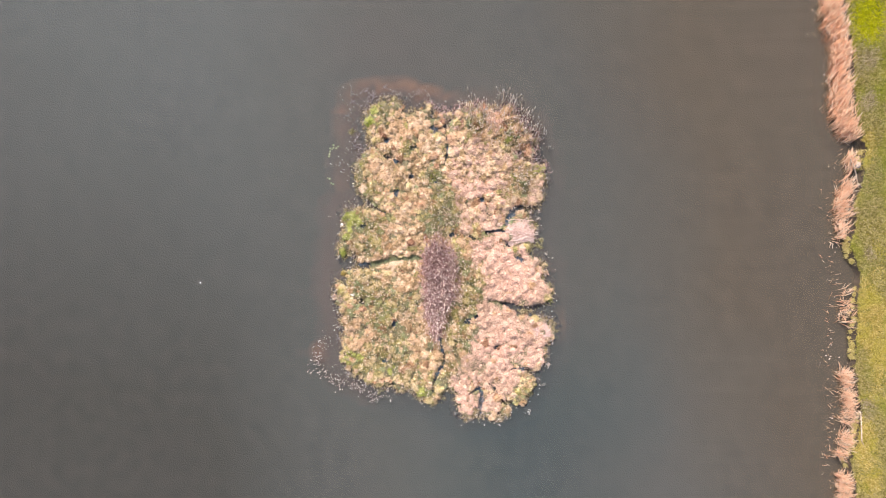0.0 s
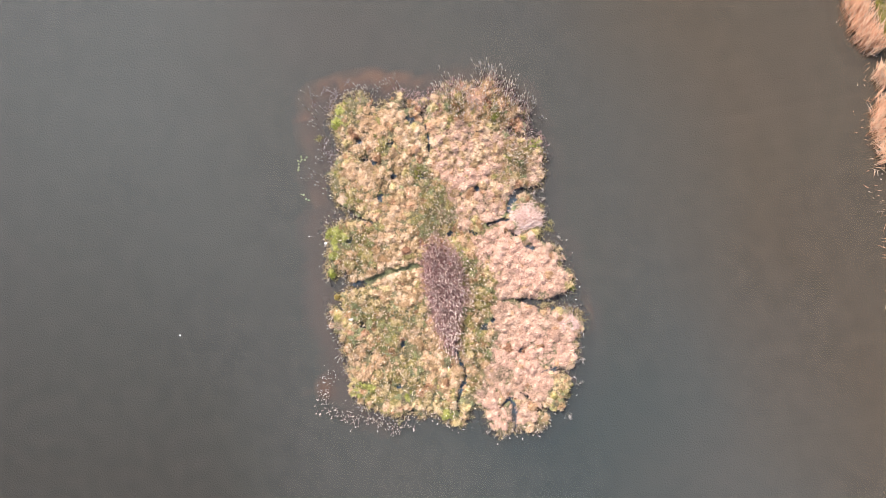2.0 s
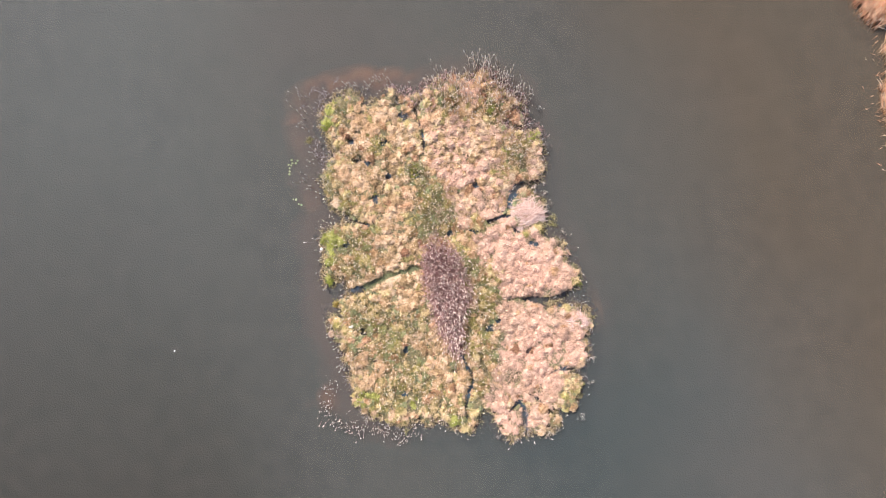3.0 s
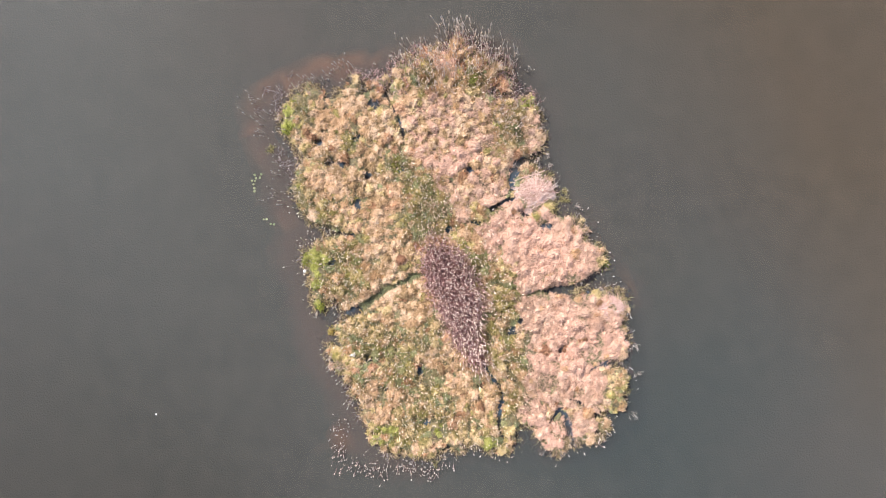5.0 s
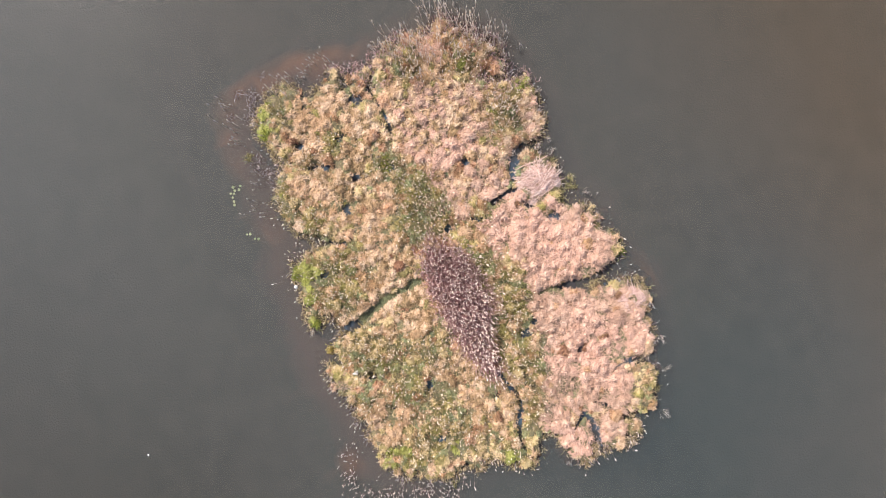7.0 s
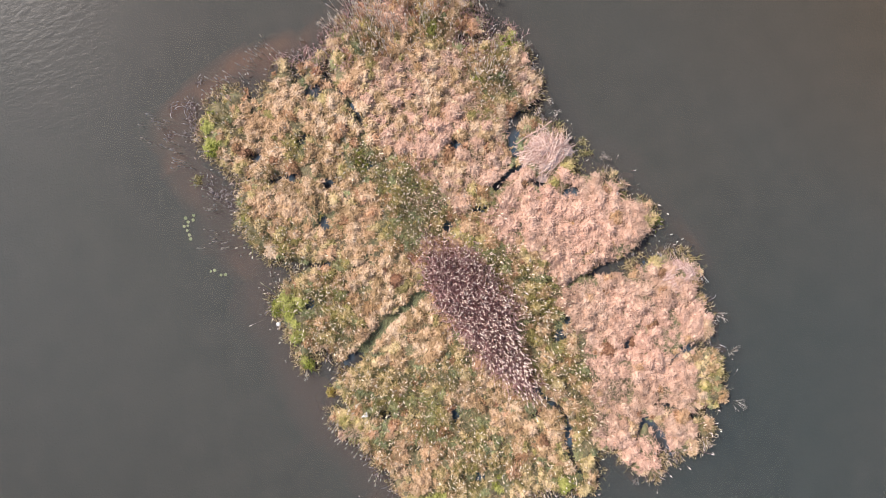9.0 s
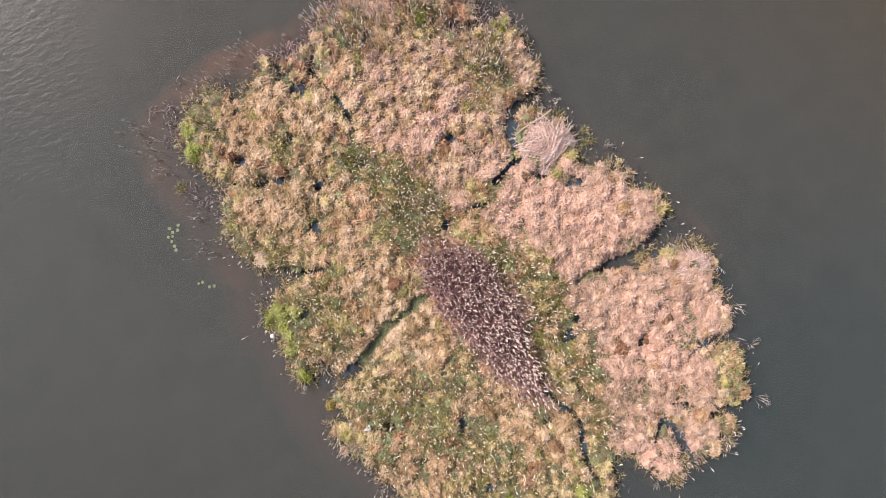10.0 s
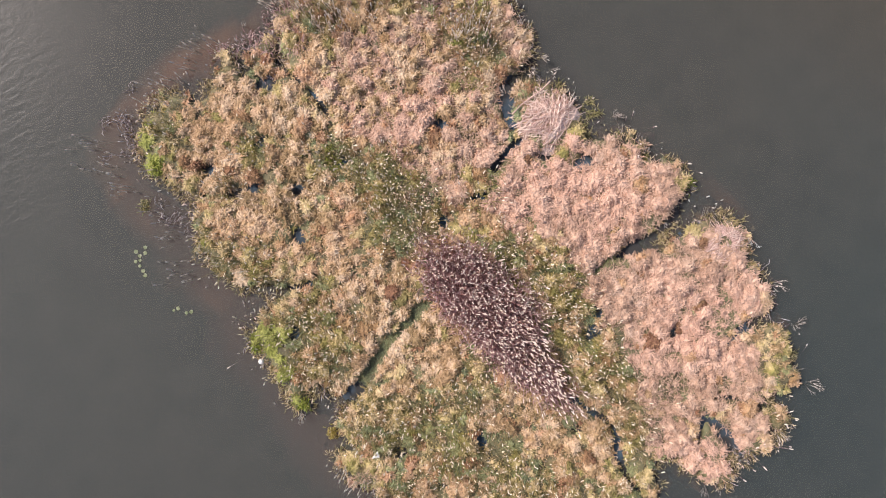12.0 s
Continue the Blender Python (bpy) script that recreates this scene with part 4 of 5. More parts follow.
# taller ones in the north and on the north-east knoll
n = 800
sx, sy = rng.uniform(0.9, 4.0, n), rng.uniform(1.5, 5.3, n)
weight = np.clip((sy - 3.4) / 1.2, 0, 0.75) + np.clip(patch_of(sx, sy, [(3.1, 2.4, 0.6, 0.9), (2.35, 0.9, 0.3, 0.6)]) * 1.2, 0, 0.6)
q = (shore_depth(sx, sy) > -0.1) & (rng.uniform(0, 1, n) < weight)
sx, sy = sx[q], sy[q]
n = len(sx)
stem, fluff, spike, leaf = cattail_pieces(np.stack([sx, sy, mat_height(sx, sy)], 1), rng.uniform(0.55, 0.95, n), rng.normal(0, 0.06, (n, 2)), rng.uniform(0.12, 0.20, n), rng.uniform(0.009, 0.013, n), 0.006, 0.3)
foot = np.repeat(np.stack([sx, sy, mat_height(sx, sy)], 1), 2, 0)
tall_leaf = blades(foot, rng.uniform(0, 6.28, 2 * n), rng.uniform(0.03, 0.12, 2 * n), rng.uniform(0.15, 0.40, 2 * n), 0.011, rng.uniform(0.95, 1.3, 2 * n))
stuff("tall_cattails", [(*stem, 0), (*fluff, 1), (*tall_leaf, 2)], [STEM, GLOWFLUFF, PALELEAF], "tall pale dead cattails among the northern sedge", "cattails")


# reddish dead leaves under the northern cattails
n = 9000
ux, uy = rng.uniform(-1.4, 4.4, n), rng.uniform(2.4, 5.8, n)
d = shore_depth(ux, uy)
q = (d > -0.22) & (d < rng.uniform(0.0, 0.6, n)) & (ux + 1.1 * (uy - 3.0) > 1.6)
ux, uy = ux[q], uy[q]
k = len(ux)
stuff("northern_leaf_litter", [(*blades(np.stack([ux, uy, np.maximum(mat_height(ux, uy), -0.06) + 0.03], 1), rng.uniform(0, 6.28, k), rng.uniform(0.06, 0.20, k), rng.uniform(0.02, 0.12, k), 0.010), 0)],
      [LITTER], "reddish brown dead leaves at the northern island edge", "leaf litter")

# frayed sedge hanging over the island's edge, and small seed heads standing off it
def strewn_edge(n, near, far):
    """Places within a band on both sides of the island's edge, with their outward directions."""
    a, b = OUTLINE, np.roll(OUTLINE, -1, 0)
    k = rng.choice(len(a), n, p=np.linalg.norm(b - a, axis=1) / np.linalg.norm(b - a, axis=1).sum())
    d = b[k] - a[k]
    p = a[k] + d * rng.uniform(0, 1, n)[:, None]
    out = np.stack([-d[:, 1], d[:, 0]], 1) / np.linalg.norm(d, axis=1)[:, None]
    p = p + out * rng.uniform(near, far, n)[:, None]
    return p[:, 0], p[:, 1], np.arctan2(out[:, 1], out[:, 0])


ux, uy, away = strewn_edge(13000, -0.12, 0.18)
d = shore_depth(ux, uy)
q = (d > -0.18) & (d < 0.12) & (value_noise(ux, uy, 3.1, 91) + 0.5 * value_noise(ux, uy, 8.0, 92) + 0.8 * d - 0.2 * (ux > 2.3) > rng.uniform(0.30, 0.95, len(ux)))
ux, uy, away = ux[q], uy[q], away[q]
k = len(ux)
frayed = blades(np.stack([ux, uy, np.clip(mat_height(ux, uy), -0.02, 0.2)], 1), away + rng.normal(0, 0.9, k), rng.uniform(0.05, 0.16, k), rng.uniform(0.02, 0.10, k), rng.uniform(0.008, 0.016, k))
stuff("edge_sedge", [(*frayed, 0)], [GRASSLET], "frayed tan and olive sedge overhanging the island edge", "sedge")
ux, uy, away = strewn_edge(900, -0.05, 0.40)
q = value_noise(ux, uy, 1.4, 93) + 0.25 * (ux < -3) + 0.2 * (uy < -6) > rng.uniform(0.35, 1.0, len(ux))
ux, uy = ux[q], uy[q]
n = len(ux)
stem, fluff, spike, leaf = cattail_pieces(np.stack([ux, uy, np.clip(mat_height(ux, uy), -0.15, 0.2)], 1), rng.uniform(0.12, 0.30, n), rng.normal(0, 0.12, (n, 2)), rng.uniform(0.05, 0.10, n), rng.uniform(0.008, 0.012, n))
stuff("edge_cattails", [(*stem, 1), (*fluff, 0)], [FLUFF, LITTER], "small pale cattail heads standing along the island edge", "cattails")

# ---- single cattails along the edges ----
def cattail(height, head, thick, lean):
    thing = tagged(new("cattail"), "dry cattail with a fluffy pale seed head at the island edge", "cattail", "cattails along the island edge")
    stem, fluff, spike, leaf = cattail_pieces([(0, 0, 0)], height, np.array([lean]), head, thick, 0.007, 0.25)
    part("stem", np_mesh("stem", [(*stem, 0), (*spike, 0)], [STEM]), thing)
    part("seed_head", np_mesh("seed_head", [(*fluff, 0)], [GLOWFLUFF], True), thing, "fluffy cream seed head")
    for k in range(2):
        az = 3.1 * k + rng.uniform(-0.5, 0.5)
        leaf = blades([(0.01 * math.cos(az), 0.01 * math.sin(az), 0)], [az], height * rng.uniform(0.03, 0.10), height * rng.uniform(0.30, 0.55), 0.012, rng.uniform(0.95, 1.25))
        part("leaf", np_mesh("leaf", [(*leaf, 0)], [DRYLEAF]), thing)
    return thing


MODELS = [cattail(1.25, 0.24, 0.015, (0.06, 0.04)), cattail(1.05, 0.21, 0.016, (-0.05, 0.07)), cattail(1.40, 0.27, 0.014, (0.04, -0.05)), cattail(0.95, 0.19, 0.016, (0.10, 0.03))]
for k, m in enumerate(MODELS):
    m.matrix_basis = pose(2.6 + 0.2 * k, 5.35 - 0.2 * k, -0.15)


def along(line, n, out, spread):
    """Places strewn along a line, shifted outwards by out and spread about."""
    line = np.array(line, float)
    s = rng.uniform(0, len(line) - 1, n)
    i = np.minimum(s.astype(int), len(line) - 2)
    p = line[i] + (line[i + 1] - line[i]) * (s - i)[:, None]
    d = line[i + 1] - line[i]
    d = np.stack([-d[:, 1], d[:, 0]], 1) / np.linalg.norm(d, axis=1)[:, None]
    return p + d * (out + rng.normal(0, spread, n))[:, None]


FRINGES = [  # line, number, shift outwards, spread, lowest and highest size
    ([(0.6, 5.1), (1.6, 5.15), (2.5, 5.2), (3.0, 4.7), (3.5, 4.2), (3.7, 3.6)], 70, 0.05, 0.28, 0.70, 1.05),
    ([(2.3, 5.45), (2.7, 5.45), (3.2, 5.0), (3.7, 4.45), (3.95, 3.8), (4.0, 3.35)], 50, 0.0, 0.18, 0.75, 1.1),
    ([(0.5, 5.2), (0.9, 5.25), (1.3, 5.35)], 12, 0.0, 0.08, 0.6, 0.8),
    ([(-2.75, 5.85), (-1.9, 5.35), (-1.1, 5.85), (-0.7, 5.35)], 26, 0.0, 0.16, 0.45, 0.8),
    ([(-4.04, 5.0), (-4.07, 5.5), (-3.98, 6.0)], 16, 0.0, 0.22, 0.40, 0.65),
    ([(-4.25, 4.8), (-4.05, 4.55), (-4.07, 3.3), (-4.3, 2.9), (-4.6, 2.5)], 38, 0.05, 0.20, 0.35, 0.60),
    ([(-4.7, -2.2), (-4.75, -3.0), (-4.6, -4.2)], 22, 0.0, 0.08, 0.35, 0.6),
    ([(4.05, 2.5), (4.15, 2.0), (4.0, 1.3)], 10, 0.0, 0.07, 0.3, 0.5),
    ([(2.75, 0.5), (2.80, 0.75), (2.85, 0.95)], 5, 0.0, 0.05, 0.6, 0.8),
]
for line, n, out, spread, low, high in FRINGES:
    for x, y in along(line, n, out, spread):
        z = max(float(mat_height(np.array(x), np.array(y))), -0.30)
        s = rng.uniform(low, high)
        copy_thing(MODELS[rng.integers(4)], pose(x, y, z, rng.normal(-2, 3.5), rng.normal(-4, 3.5), 0) @ pose(0, 0, 0, 0, 0, rng.uniform(0, 360)) @ Matrix.Diagonal((0.5 + s / 2, 0.5 + s / 2, s, 1)))


# drowned stems with seed heads off the south-west corner
p = np.concatenate([along([(-5.06, -4.43), (-5.27, -4.90), (-5.50, -5.32), (-5.50, -5.77), (-5.30, -6.05), (-4.95, -6.15), (-4.60, -6.35), (-4.35, -6.55)], 150, -0.03, 0.17), along([(-4.04, -6.46), (-3.76, -6.64), (-3.31, -6.88), (-2.90, -7.21)], 90, 0.0, 0.11), along([(-2.75, -6.93), (-2.29, -7.05)], 12, 0.0, 0.08)])
n = len(p)
stem, fluff, spike, leaf = cattail_pieces(np.concatenate([p, np.full((n, 1), -0.15)], 1), rng.uniform(0.20, 0.45, n), rng.normal(0, 0.09, (n, 2)), rng.uniform(0.05, 0.09, n), rng.uniform(0.008, 0.013, n))
stuff("drowned_cattails", [(*stem, 1), (*fluff, 0)], [FLUFF, LITTER], "short dead cattail stems poking out of shallow water", "cattails")


# ---- dead tufts, twigs, leaf clumps ----
def spray(name, n, reach, rise, width, m, label, category, group, foot=0.06):
    a = rng.uniform(0, 6.28, n)
    base = np.stack([foot * rng.normal(0, 1, n), foot * rng.normal(0, 1, n), np.full(n, -0.05)], 1)
    return tagged(new(name, np_mesh(name, [(*blades(base, a, reach * rng.uniform(0.4, 1.2, n), rise * rng.uniform(0.3, 1.1, n), width, rng.uniform(0.3, 1.2, n)), 0)], [m])), label, category, group)


def twigs(name, n, size, m, label, category, group):
    """Crooked, twice forked dead stems rising from one foot."""
    foot, top, thick = [], [], []
    lean = rng.uniform(0, 6.28)

    def grow(p, a, reach, rise, r, depth):
        q = p + [reach * math.cos(a), reach * math.sin(a), rise]
        foot.append(p), top.append(q), thick.append(r)
        if depth:
            for turn in (-0.6, 0.1, 0.6)[:2 + (rng.uniform() < 0.5)]:
                grow(q, a + turn + rng.normal(0, 0.25), reach * rng.uniform(0.5, 0.8), rise * rng.uniform(0.3, 0.8), r * 0.65, depth - 1)
    for _ in range(n):
        grow(np.array([rng.normal(0, 0.03), rng.normal(0, 0.03), -0.1]), lean + rng.normal(0, 0.8), 0.38 * size * rng.uniform(0.5, 1.1), 0.1 + 0.45 * size * rng.uniform(0.4, 1), 0.0055, 2)
    r = np.array(thick)
    return tagged(new(name, np_mesh(name, [(*rods(np.array(foot), np.array(top), r, r * 0.7), 0)], [m])), label, category, group)


def place(models, spots, low=0.8, high=1.2, z=None):
    for k, m in enumerate(models):
        x, y = spots[k]
        m.matrix_basis = pose(x, y, z if z is not None else max(0.0, float(mat_height(np.array(x), np.array(y)))), 0, 0, rng.uniform(0, 360))
    for k, (x, y) in enumerate(spots[len(models):]):
        h = z if z is not None else max(0.0, float(mat_height(np.array(x), np.array(y))))
        copy_thing(models[k % len(models)], pose(x, y, h, 0, 0, rng.uniform(0, 360)) @ Matrix.Diagonal((*(rng.uniform(low, high),) * 3, 1)))


place([spray("dead_reed_tuft", 22, 0.16, 0.16, 0.012, DARKSTEM, "dark rotting reed tuft standing in shallow water", "dead reeds", "dead tufts in the shallows") for _ in range(3)],
      [(-3.10, 5.68), (-3.20, 5.60), (-3.48, 5.88), (-2.61, 5.98), (-3.29, 5.39), (-3.87, 3.47), (-3.79, 3.90), (-3.65, 3.55), (-3.92, 3.63), (-0.33, 5.20), (-0.41, 5.01), (-0.63, 5.07), (-3.53, 3.05), (-3.48, 3.34), (-3.22, 4.95), (-3.30, 4.78), (-3.36, 5.08), (-3.42, 4.86), (-3.30, 5.22), (-3.95, 5.35), (-3.60, 5.15), (-3.70, 2.85), (-3.75, 3.20), (-3.62, 2.50),
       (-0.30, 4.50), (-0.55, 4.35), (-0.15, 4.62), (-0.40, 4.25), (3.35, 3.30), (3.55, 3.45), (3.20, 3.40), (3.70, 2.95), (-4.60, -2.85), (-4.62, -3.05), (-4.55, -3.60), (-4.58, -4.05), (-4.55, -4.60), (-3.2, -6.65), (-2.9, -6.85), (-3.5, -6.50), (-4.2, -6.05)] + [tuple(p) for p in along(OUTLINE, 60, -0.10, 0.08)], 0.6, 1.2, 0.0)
place([twigs("twig_clump", 5, 0.24, TWIG, "pale bare twigs leaning over the water edge", "twigs", "twig clumps at the water edge") for _ in range(3)],
      [(3.84, 0.89), (3.80, 0.57), (3.57, 0.69), (4.08, -0.95), (4.10, -1.05), (3.98, -1.38), (4.18, -1.70), (4.20, -2.32), (3.83, -0.15), (4.08, -5.11), (4.19, -5.62), (3.95, -3.58), (4.15, -3.66), (4.30, -3.75), (3.95, -6.50),
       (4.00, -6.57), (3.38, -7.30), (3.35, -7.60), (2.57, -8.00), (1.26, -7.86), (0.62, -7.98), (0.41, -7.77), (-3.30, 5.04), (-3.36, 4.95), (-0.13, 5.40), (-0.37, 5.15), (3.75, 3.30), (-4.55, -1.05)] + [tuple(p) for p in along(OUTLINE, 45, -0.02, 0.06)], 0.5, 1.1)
place([spray("green_leaf_clump", 140, 0.10, 0.12, 0.015, FRESH, "bright fresh green leaf clump at the island edge", "plant", "green clumps on the island", 0.055) for _ in range(2)],
      [(-3.24, 4.51), (-3.30, 4.42), (-4.20, 0.66), (-4.05, 0.40), (-4.30, 0.50), (-4.40, -0.98), (-4.16, -5.32), (-3.75, -5.32), (-2.44, -5.89), (4.30, -2.94), (3.84, 2.48), (-0.52, 2.42), (-0.66, 2.28), (-0.55, 2.12), (-0.70, 2.02)], 0.6, 1.1)
place([spray("sage_plant", 46, 0.13, 0.14, 0.014, SAGE, "dull green leafy plant at the water edge", "plant", "edge plants of the island", 0.04) for _ in range(2)],
      [(3.92, -0.42), (3.90, -0.68), (3.44, -0.90), (3.90, -1.27), (4.02, -1.98), (3.38, -1.75), (4.28, -2.73), (4.32, -3.01), (4.21, -2.60), (3.71, 0.23), (3.75, -0.60), (3.54, -0.66), (3.5, -6.9), (3.3, -7.2), (2.5, -7.7), (2.4, -7.4), (-3.97, 4.16), (-4.06, 4.09), (-2.89, -6.84), (-4.5, -2.2), (3.12, 0.75)], 0.6, 1.1)


place([spray("yellow_bush", 130, 0.10, 0.16, 0.016, BANKSTRAW, "small round yellow bush beside the channel mouth", "bush", "", 0.05)], [(-4.38, -1.81)])

BLEACHED = material("bleached_twig", [(0.0, (0.62, 0.58, 0.52)), (1.0, (0.88, 0.85, 0.80))])
twigs("bleached_twigs", 4, 0.24, BLEACHED, "bleached white twigs sticking out beside the small nest", "twigs", "").matrix_basis = pose(4.45, -4.66, 0.05)


# ---- nests ----
def bent_stalk(length, radius, sag):
    """A dry stalk along x, sagging, five stations."""
    xs = np.linspace(-0.5, 0.5, 5)
    pts = np.stack([xs * length, 0.02 * np.sin(xs * 4) * length * rng.normal(0, 2.5), -sag * (xs * 2) ** 2 * length], 1)
    pieces = [(*rods(pts[k:k + 1], pts[k + 1:k + 2], radius, radius * 0.9, 4), 0) for k in range(4)]
    return np_mesh("stalk", pieces, [STALK])


STALKS = [bent_stalk(length, radius, sag) for length, radius, sag in
          [(0.50, 0.005, 0.06), (0.65, 0.006, 0.09), (0.30, 0.0045, 0.04), (0.80, 0.009, 0.09), (0.40, 0.006, 0.09), (0.55, 0.0045, 0.05), (0.24, 0.006, 0.04), (0.45, 0.008, 0.06)]]


def nest(name, radius, high, cup, count, label):
    """A platform of stalks: loose heap, many short stalks, long ones fanned over the rim; barer litter to the south."""
    thing = tagged(new(name), label, "nest", "nests on the island")
    flat = cup < 0.1
    ring, turn = np.meshgrid(np.linspace(0, 1, 16), np.linspace(0, 2 * math.pi, 37)[:-1])

    def lift(s, x, y):
        return high * (1 - s ** 2.4) - cup * np.exp(-(s / (0.34 if flat else 0.42)) ** 2) + 0.06 * (value_noise(x, y, 7, 41) - 0.5)

    def rim(a):
        return radius * (1 + 0.09 * np.cos(4 * a + 2.2) + 0.07 * np.cos(3 * a + 0.4) + 0.04 * np.sin(7 * a))
    edge = 0.94 * rim(turn)
    x, y = ring * edge * np.cos(turn), ring * edge * np.sin(turn)
    v = np.stack([x, y, lift(ring, x, y) - 0.02], -1).reshape(-1, 3)
    f = [[a * 16 + b, a * 16 + b + 1, (a + 1) % 36 * 16 + b + 1, (a + 1) % 36 * 16 + b] for a in range(36) for b in range(15)]
    part("mound", np_mesh("mound", [(v, f, 0)], [NESTBED if flat else NESTDARK], True), thing, "matted brown reed litter")
    if not flat:
        v = np.stack([ring * 0.34 * radius * np.cos(turn), ring * 0.34 * radius * np.sin(turn), high - cup + 0.015 + 0.05 * ring ** 2], -1).reshape(-1, 3)
        part("cup", np_mesh("cup", [(v, f, 0)], [PEAT], True), thing, "dark hollow of the nest")
    laid = 0
    while laid < count:
        s, a = math.sqrt(rng.uniform(0.0 if flat else 0.25, 1.0)), rng.uniform(0, 6.28)
        r = s * float(rim(a))
        px, py = r * math.cos(a), r * math.sin(a)
        if flat and py < -0.25 and rng.uniform() < 0.55:
            continue
        laid += 1
        z = float(lift(np.array(s), np.array(px), np.array(py))) + rng.uniform(0.0, 0.05)
        slope = math.degrees(math.atan2(2.4 * high * s ** 1.4, radius)) * 0.6
        fan = s > 0.72 and rng.uniform() < 0.45
        bundle = (-28 if value_noise(np.array(px), np.array(py), 3.0, 43) > 0.5 else 25) + rng.normal(0, 28)
        yaw = rng.normal(0, 22) if fan else bundle - math.degrees(a)
        k = rng.uniform(0.45, 0.85) if flat else rng.uniform(0.35, 0.65)
        ob = part("stalk", STALKS[rng.integers(8)], thing)
        ob.matrix_basis = pose(px, py, z, 0, 0, math.degrees(a)) @ pose(0, 0, 0, 0, slope, 0) @ pose(0, 0, 0, 0, rng.normal(0, 5), yaw) @ Matrix.Diagonal((k, *((1.15, 1.15) if flat else (0.7, 0.7)), 1))
    return thing


big = nest("large_nest", 0.63, 0.19, 0.03, 290, "large nest platform heaped from pale dry reed stalks")
big.matrix_basis = pose(NEST_A[0], NEST_A[1], 0.06)
pole = part("long_stalk", bent_stalk(0.98, 0.014, 0.01), big, "long pale reed pole lying along the rim")
pole.matrix_basis = pose(0.06, 0.56, 0.14, 0, 0, 4)
small = nest("small_nest", 0.37, 0.10, 0.12, 150, "small bowl-shaped nest of dry stalks with a dark cup")
small.matrix_basis = pose(NEST_B[0], NEST_B[1], 0.15)


# ---- lily pads, litter, float ----
def disc_pad(r):
    bm = bmesh.new()
    top = [bm.verts.new((r * math.cos(a) * (1 + 0.05 * math.sin(3 * a)), r * math.sin(a), 0.004 * math.sin(2 * a))) for a in np.linspace(0.18, 2 * math.pi - 0.18, 18)]
    face = bm.faces.new([bm.verts.new((0.15 * r, 0, 0))] + top)
    out = bmesh.ops.extrude_face_region(bm, geom=[face])
    bmesh.ops.translate(bm, verts=[e for e in out["geom"] if isinstance(e, bmesh.types.BMVert)], vec=(0, 0, 0.006))
    bmesh.ops.recalc_face_normals(bm, faces=bm.faces)
    me = bpy.data.meshes.new("lily_pad")
    bm.to_mesh(me)
    bm.free()
    me.materials.append(PAD)
    return me


pad = disc_pad(0.037)
for x, y in [(-4.80, 3.57), (-4.60, 3.51), (-4.80, 3.46), (-4.94, 3.43), (-4.86, 3.39), (-4.94, 3.31), (-4.96, 3.19), (-4.99, 3.10), (-4.68, 3.43), (-5.05, 2.19), (-4.96, 2.16), (-4.90, 1.98), (-4.81, 1.93)]:
    ob = tagged(new("lily_pad", pad), "small yellow-green lily pad floating on the lake", "lily pad", "lily pads beside the island")
    s = rng.uniform(0.75, 1.15)
    ob.matrix_basis = pose(x, y, 0.006, 0, 0, rng.uniform(0, 360)) @ Matrix.Diagonal((s, s, 1, 1))


def ball(name, r, squash, m, label, category):
    bm = bmesh.new()
    bmesh.ops.create_icosphere(bm, subdivisions=3, radius=r)
    for v in bm.verts:
        v.co *= 1 + 0.05 * noise.noise(v.co * (2 / r))
        v.co.z *= squash
    me = bpy.data.meshes.new(name)
    bm.to_mesh(me)
    bm.free()
    me.polygons.foreach_set("use_smooth", [True] * len(me.polygons))
    me.materials.append(m)
    return tagged(new(name, me), label, category)


ball("float", 0.026, 0.8, WHITE, "small white float drifting on open water", "float").location = (-10.46, -2.23, 0.015)
ball("foam_ball", 0.055, 0.9, WHITE, "small white foam ball caught at the island edge", "litter").location = (-4.45, 0.23, 0.05)


def scrap():
    bm = bmesh.new()
    pts = [(0, 0, 0), (0.16, -0.03, 0.02), (0.06, 0.18, 0.01), (0.09, 0.06, 0.03)]
    v = [bm.verts.new(p) for p in pts]
    for tri in ((0, 1, 3), (1, 2, 3), (2, 0, 3)):
        bm.faces.new([v[k] for k in tri])
    out = bmesh.ops.extrude_face_region(bm, geom=bm.faces[:])
    bmesh.ops.translate(bm, verts=[e for e in out["geom"] if isinstance(e, bmesh.types.BMVert)], vec=(0, 0, 0.006))
    bmesh.ops.recalc_face_normals(bm, faces=bm.faces)
    me = bpy.data.meshes.new("plastic_scrap")
    bm.to_mesh(me)
    bm.free()
    me.materials.append(WHITE)
    return tagged(new("plastic_scrap", me), "creased triangular scrap of white plastic lying on sedge", "litter")


scrap().matrix_basis = pose(-3.95, -2.78, 0.28, 0, 0, 75) @ Matrix.Scale(0.85, 4)

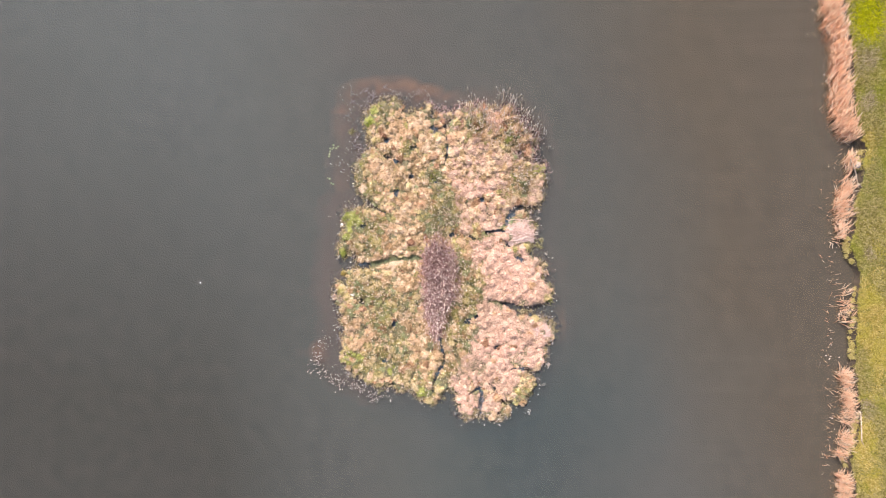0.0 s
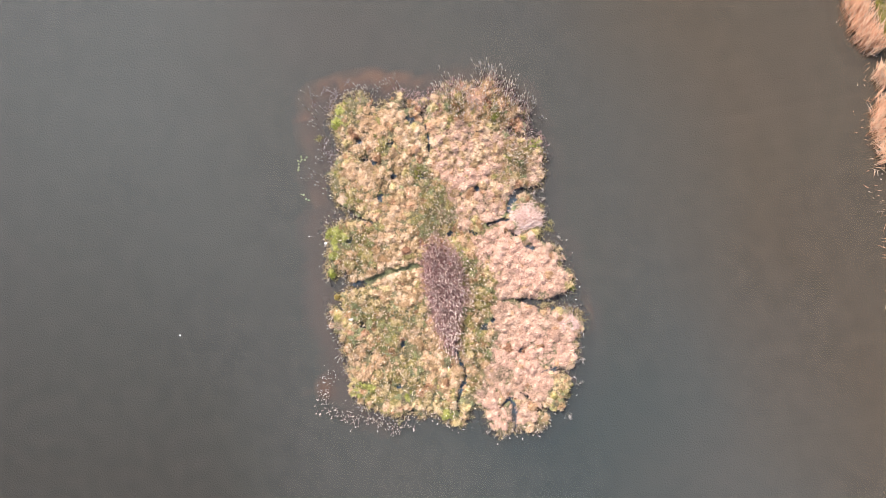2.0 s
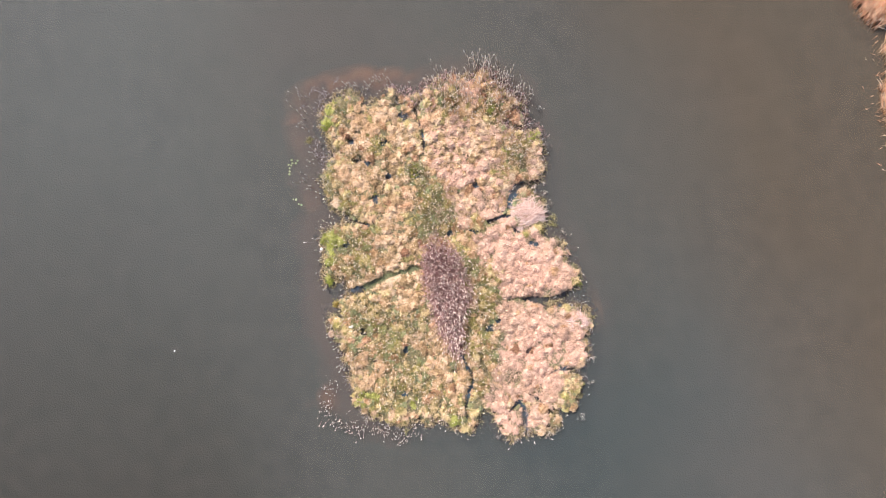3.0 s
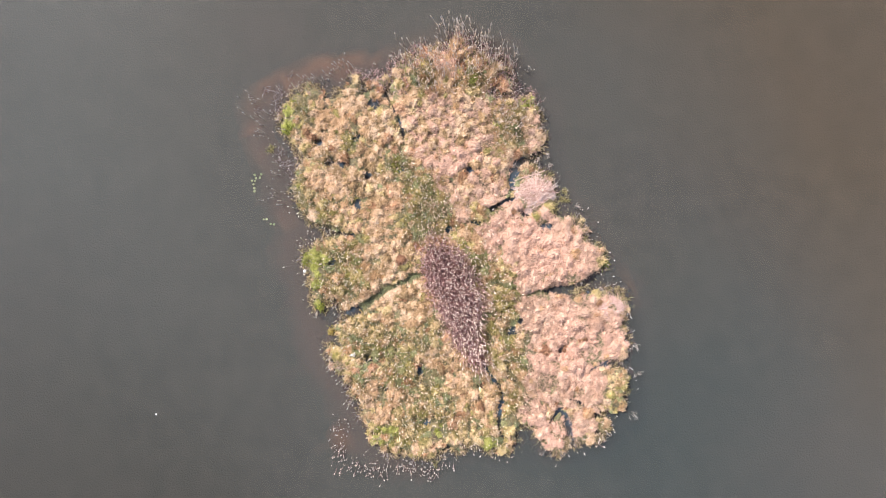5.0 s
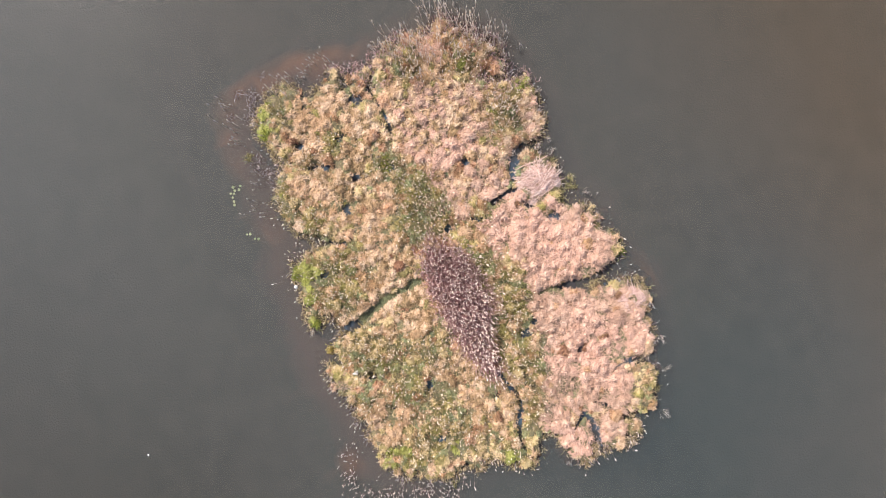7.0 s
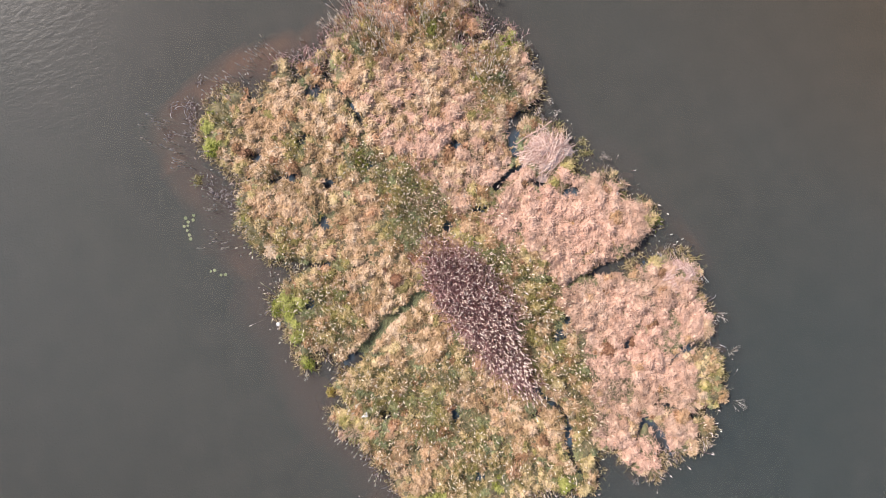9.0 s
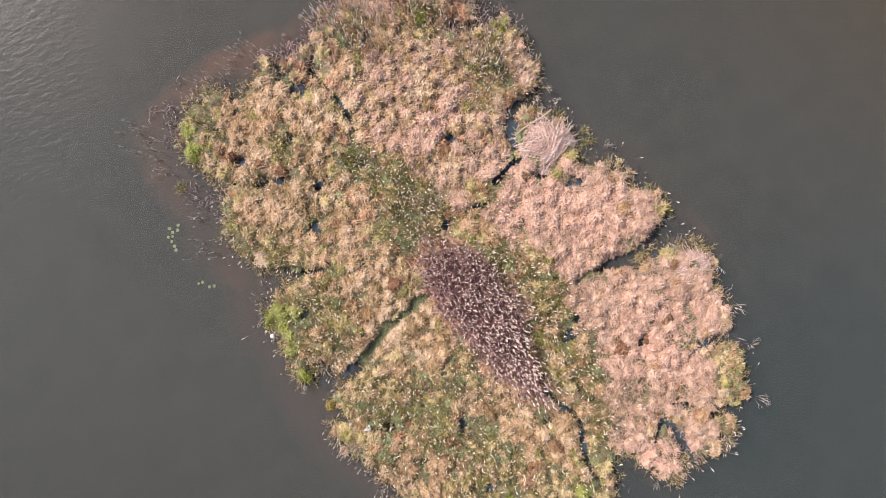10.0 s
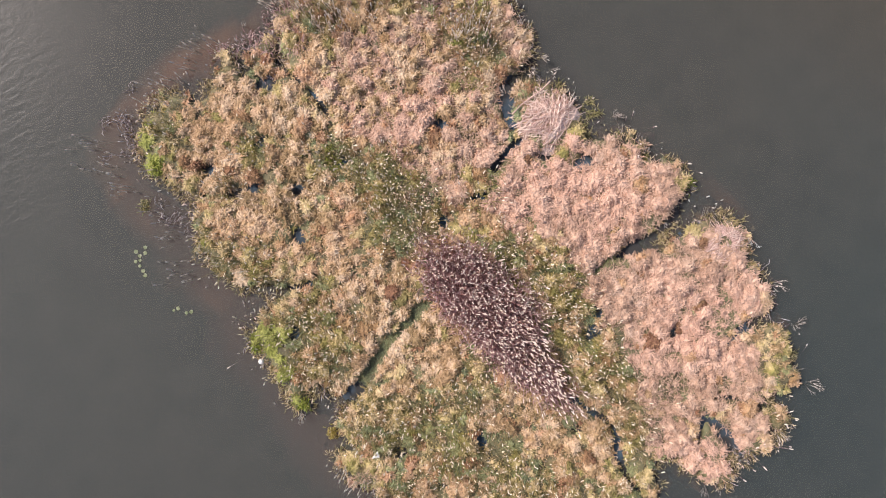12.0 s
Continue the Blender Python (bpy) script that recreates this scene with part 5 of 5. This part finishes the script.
# ---- east bank ----
n = 78000
bx, by = rng.uniform(16.3, 19.6, n), rng.uniform(-13, 12.5, n)
s = bx - bank_line(by) > 0.03
bx, by = bx[s], by[s]
n = len(bx)
lush = patch_of(bx, by, [(17.3, 8.7, 0.8, 1.2)]) > rng.uniform(-0.1, 0.5, n)
dull = patch_of(bx, by, [(17.2, 7.1, 0.7, 0.7), (17.3, 5.3, 0.4, 0.6), (17.5, -0.9, 0.3, 0.4), (17.5, -7.4, 0.5, 0.5)]) + 0.7 * (value_noise(bx, by, 1.6, 53) - 0.55) > rng.uniform(-0.1, 0.5, n)
straw = patch_of(bx, by, [(17.5, -3.6, 0.9, 2.4), (17.4, -9.0, 0.7, 2.0), (17.2, 3.0, 0.4, 1.0)]) + 1.3 * (value_noise(bx, by, 1.1, 54) - 0.5) + 0.5 * (value_noise(bx, by, 3.2, 55) - 0.5) > rng.uniform(0.0, 0.6, n)
sort = np.select([lush, dull, straw], [1, 2, 3], 0)
for k, (name, m, label) in enumerate((("bank_grass", GRASS, "short yellow-green grass on the bank"), ("lush_bank_grass", LUSH, "patches of lush bright green grass on the bank"),
                                      ("dull_bank_grass", DULL, "grey-brown worn patches in the bank grass"), ("straw_bank_grass", BANKSTRAW, "yellow straw-coloured patches in the bank grass"))):
    q = sort == k
    c = q.sum()
    stuff(name, [(*blades(np.stack([bx[q], by[q], ground_height(bx[q], by[q]) - 0.01], 1), rng.uniform(0, 6.28, c), rng.uniform(0.06, 0.20, c), rng.uniform(0.03, 0.13, c), 0.022), 0)], [m], label, "grass")

# reeds standing in the water along the bank: from, to, number for each metre, lean of the tops for each metre of height
REEDBEDS = [(3.55, 13.0, 210, 0.30, 0.55), (2.35, 2.95, 90, 0.30, 0.50), (1.8, 2.35, 22, 0.20, 0.45), (0.40, 1.75, 125, 0.35, 0.40), (-0.45, 0.40, 70, 0.15, 0.25), (-4.0, -2.3, 22, 0.25, 0.20),
            (-8.1, -5.9, 85, 0.24, 0.20), (-9.6, -8.6, 70, 0.24, 0.15), (-13.0, -10.3, 105, 0.24, 0.20)]
feet, tops = [], []
for low, high, dense, east, north in REEDBEDS:
    k = int((high - low) * dense)
    y = rng.uniform(low, high, k)
    x = bank_line(y) - np.where(y < 3, 0.42, 0.48) - np.where(y < 3, 0.40, 0.54) * rng.beta(1.2, 1.5, k) * (0.65 + 0.7 * value_noise(y, y * 0, 1.3, 51))
    h = rng.uniform(0.35, 0.80, k) * np.where(y < 3, 0.8, 1.0)
    feet.append(np.stack([x, y, np.full(k, -0.15)], 1))
    tops.append(np.stack([x + east * h + rng.normal(0, 0.07, k), y + north * h + rng.normal(0, 0.12, k), h], 1))
feet, tops = np.concatenate(feet), np.concatenate(tops)
k = len(feet)
way = np.arctan2(tops[:, 1] - feet[:, 1], tops[:, 0] - feet[:, 0])
at = rng.uniform(0.45, 0.95, (3, k))
spots = np.concatenate([feet + (tops - feet) * at[q][:, None] for q in range(3)])
leaves = blades(spots, np.tile(way, 3) + rng.normal(0, 0.20, 3 * k), rng.uniform(0.18, 0.42, 3 * k), rng.uniform(0.0, 0.06, 3 * k), rng.uniform(0.012, 0.022, 3 * k), rng.uniform(-0.5, 1.2, 3 * k))
y = rng.uniform(-12, 12, 170)
out = np.stack([bank_line(y) - 0.85 - 0.45 * rng.beta(1, 2, 170), y, np.full(170, -0.1)], 1)
over = out + np.stack([rng.normal(0, 0.10, 170), rng.normal(0.05, 0.12, 170), rng.uniform(0.15, 0.35, 170)], 1)
stuff("shore_reeds", [(*rods(np.concatenate([feet, out]), np.concatenate([tops, over]), 0.009, 0.006), 0), (*leaves, 0)], [REED], "belt of dry pinkish straw reeds standing along the bank", "reeds")

edge_y = np.concatenate([np.arange(-5.3, -2.2, 0.26), np.arange(-1.3, -0.3, 0.22), np.arange(-9.9, -7.7, 0.24), [2.6, 2.9, 3.2, 6.2, 5.0]])
place([spray("bank_plant", 90, 0.13, 0.18, 0.03, YELLOW, "pale yellow-green plant tuft on the bank edge", "plant", "plants along the bank edge", 0.06) for _ in range(3)],
      [(float(bank_line(np.array(y)) - 0.10 + rng.uniform(-0.16, 0.12)), y) for y in edge_y], 0.5, 1.1, 0.1)


def floating_leaf():
    """A curled scrap of dead leaf."""
    xs = np.linspace(-0.5, 0.5, 5)
    v = np.concatenate([np.stack([xs * 0.09, side * 0.022 * np.cos(xs * 2.6), 0.012 + 0.06 * xs ** 2 * (1 + side)], 1) for side in (-1, 1)])
    f = [[q, q + 1, q + 6, q + 5] for q in range(4)]
    under = [[a + 10 for a in reversed(face)] for face in f]
    return np_mesh("floating_leaf", [(np.concatenate([v, v - [0, 0, 0.004]]), f + under, 0)], [FLUFF])


leaf_mesh = floating_leaf()
for x, y in [(15.16, 9.17), (14.97, 8.14), (15.65, 6.83), (15.68, 6.47), (15.89, 6.35), (15.53, 5.06), (16.33, -0.74), (16.26, -0.93), (16.33, -2.21), (16.27, -2.81), (16.16, -4.83), (15.95, -5.29),
             (16.14, -5.31), (16.50, -5.36), (16.15, -4.57), (16.35, -8.41), (16.81, -8.28), (16.25, -7.95), (16.10, -8.87), (16.45, -8.64), (16.10, -5.43)]:
    ob = tagged(new("floating_leaf", leaf_mesh), "pale curled dead leaf floating beside the bank reeds", "leaf", "dead leaves floating by the bank")
    ob.matrix_basis = pose(x, y, 0.004, 0, 0, rng.uniform(0, 360)) @ Matrix.Diagonal((*(rng.uniform(0.4, 0.85),) * 3, 1))


def branch(name, points, radius, forks, label):
    """A bleached branch through a few places, with forks (start, shift)."""
    pts = np.array(points, float)
    taper = np.linspace(1, 0.5, len(pts))
    pieces = [(*rods(pts[k:k + 1], pts[k + 1:k + 2], radius * taper[k], radius * taper[k + 1], 6), 0) for k in range(len(pts) - 1)]
    for k, shift in forks:
        pieces.append((*rods(pts[k:k + 1], pts[k:k + 1] + np.array([shift]), radius * 0.6, radius * 0.25, 5), 0))
    return tagged(new(name, np_mesh(name, pieces, [BARK], True)), label, "branch")


branch("fallen_branch", [(16.68, 2.95, 0.28), (16.78, 2.70, 0.34), (16.90, 2.30, 0.33), (16.98, 1.95, 0.30), (17.02, 1.75, 0.30)], 0.04, [(1, (-0.2, 0.25, 0.1)), (3, (0.2, -0.2, 0.05))], "bleached bent branch fallen on the bank edge")
branch("forked_branch", [(17.30, -8.80, 0.36), (17.26, -8.30, 0.40), (17.22, -7.75, 0.42), (17.20, -7.55, 0.40)], 0.035, [(3, (-0.75, -0.35, -0.15)), (3, (-0.3, -0.5, 0.0)), (0, (0.15, -0.3, 0.0))], "bleached forked branch lying on the bank")
ball("stone", 0.13, 0.7, STONE, "pale rounded stone on the bank edge", "stone").location = (16.98, 2.70, 0.30)
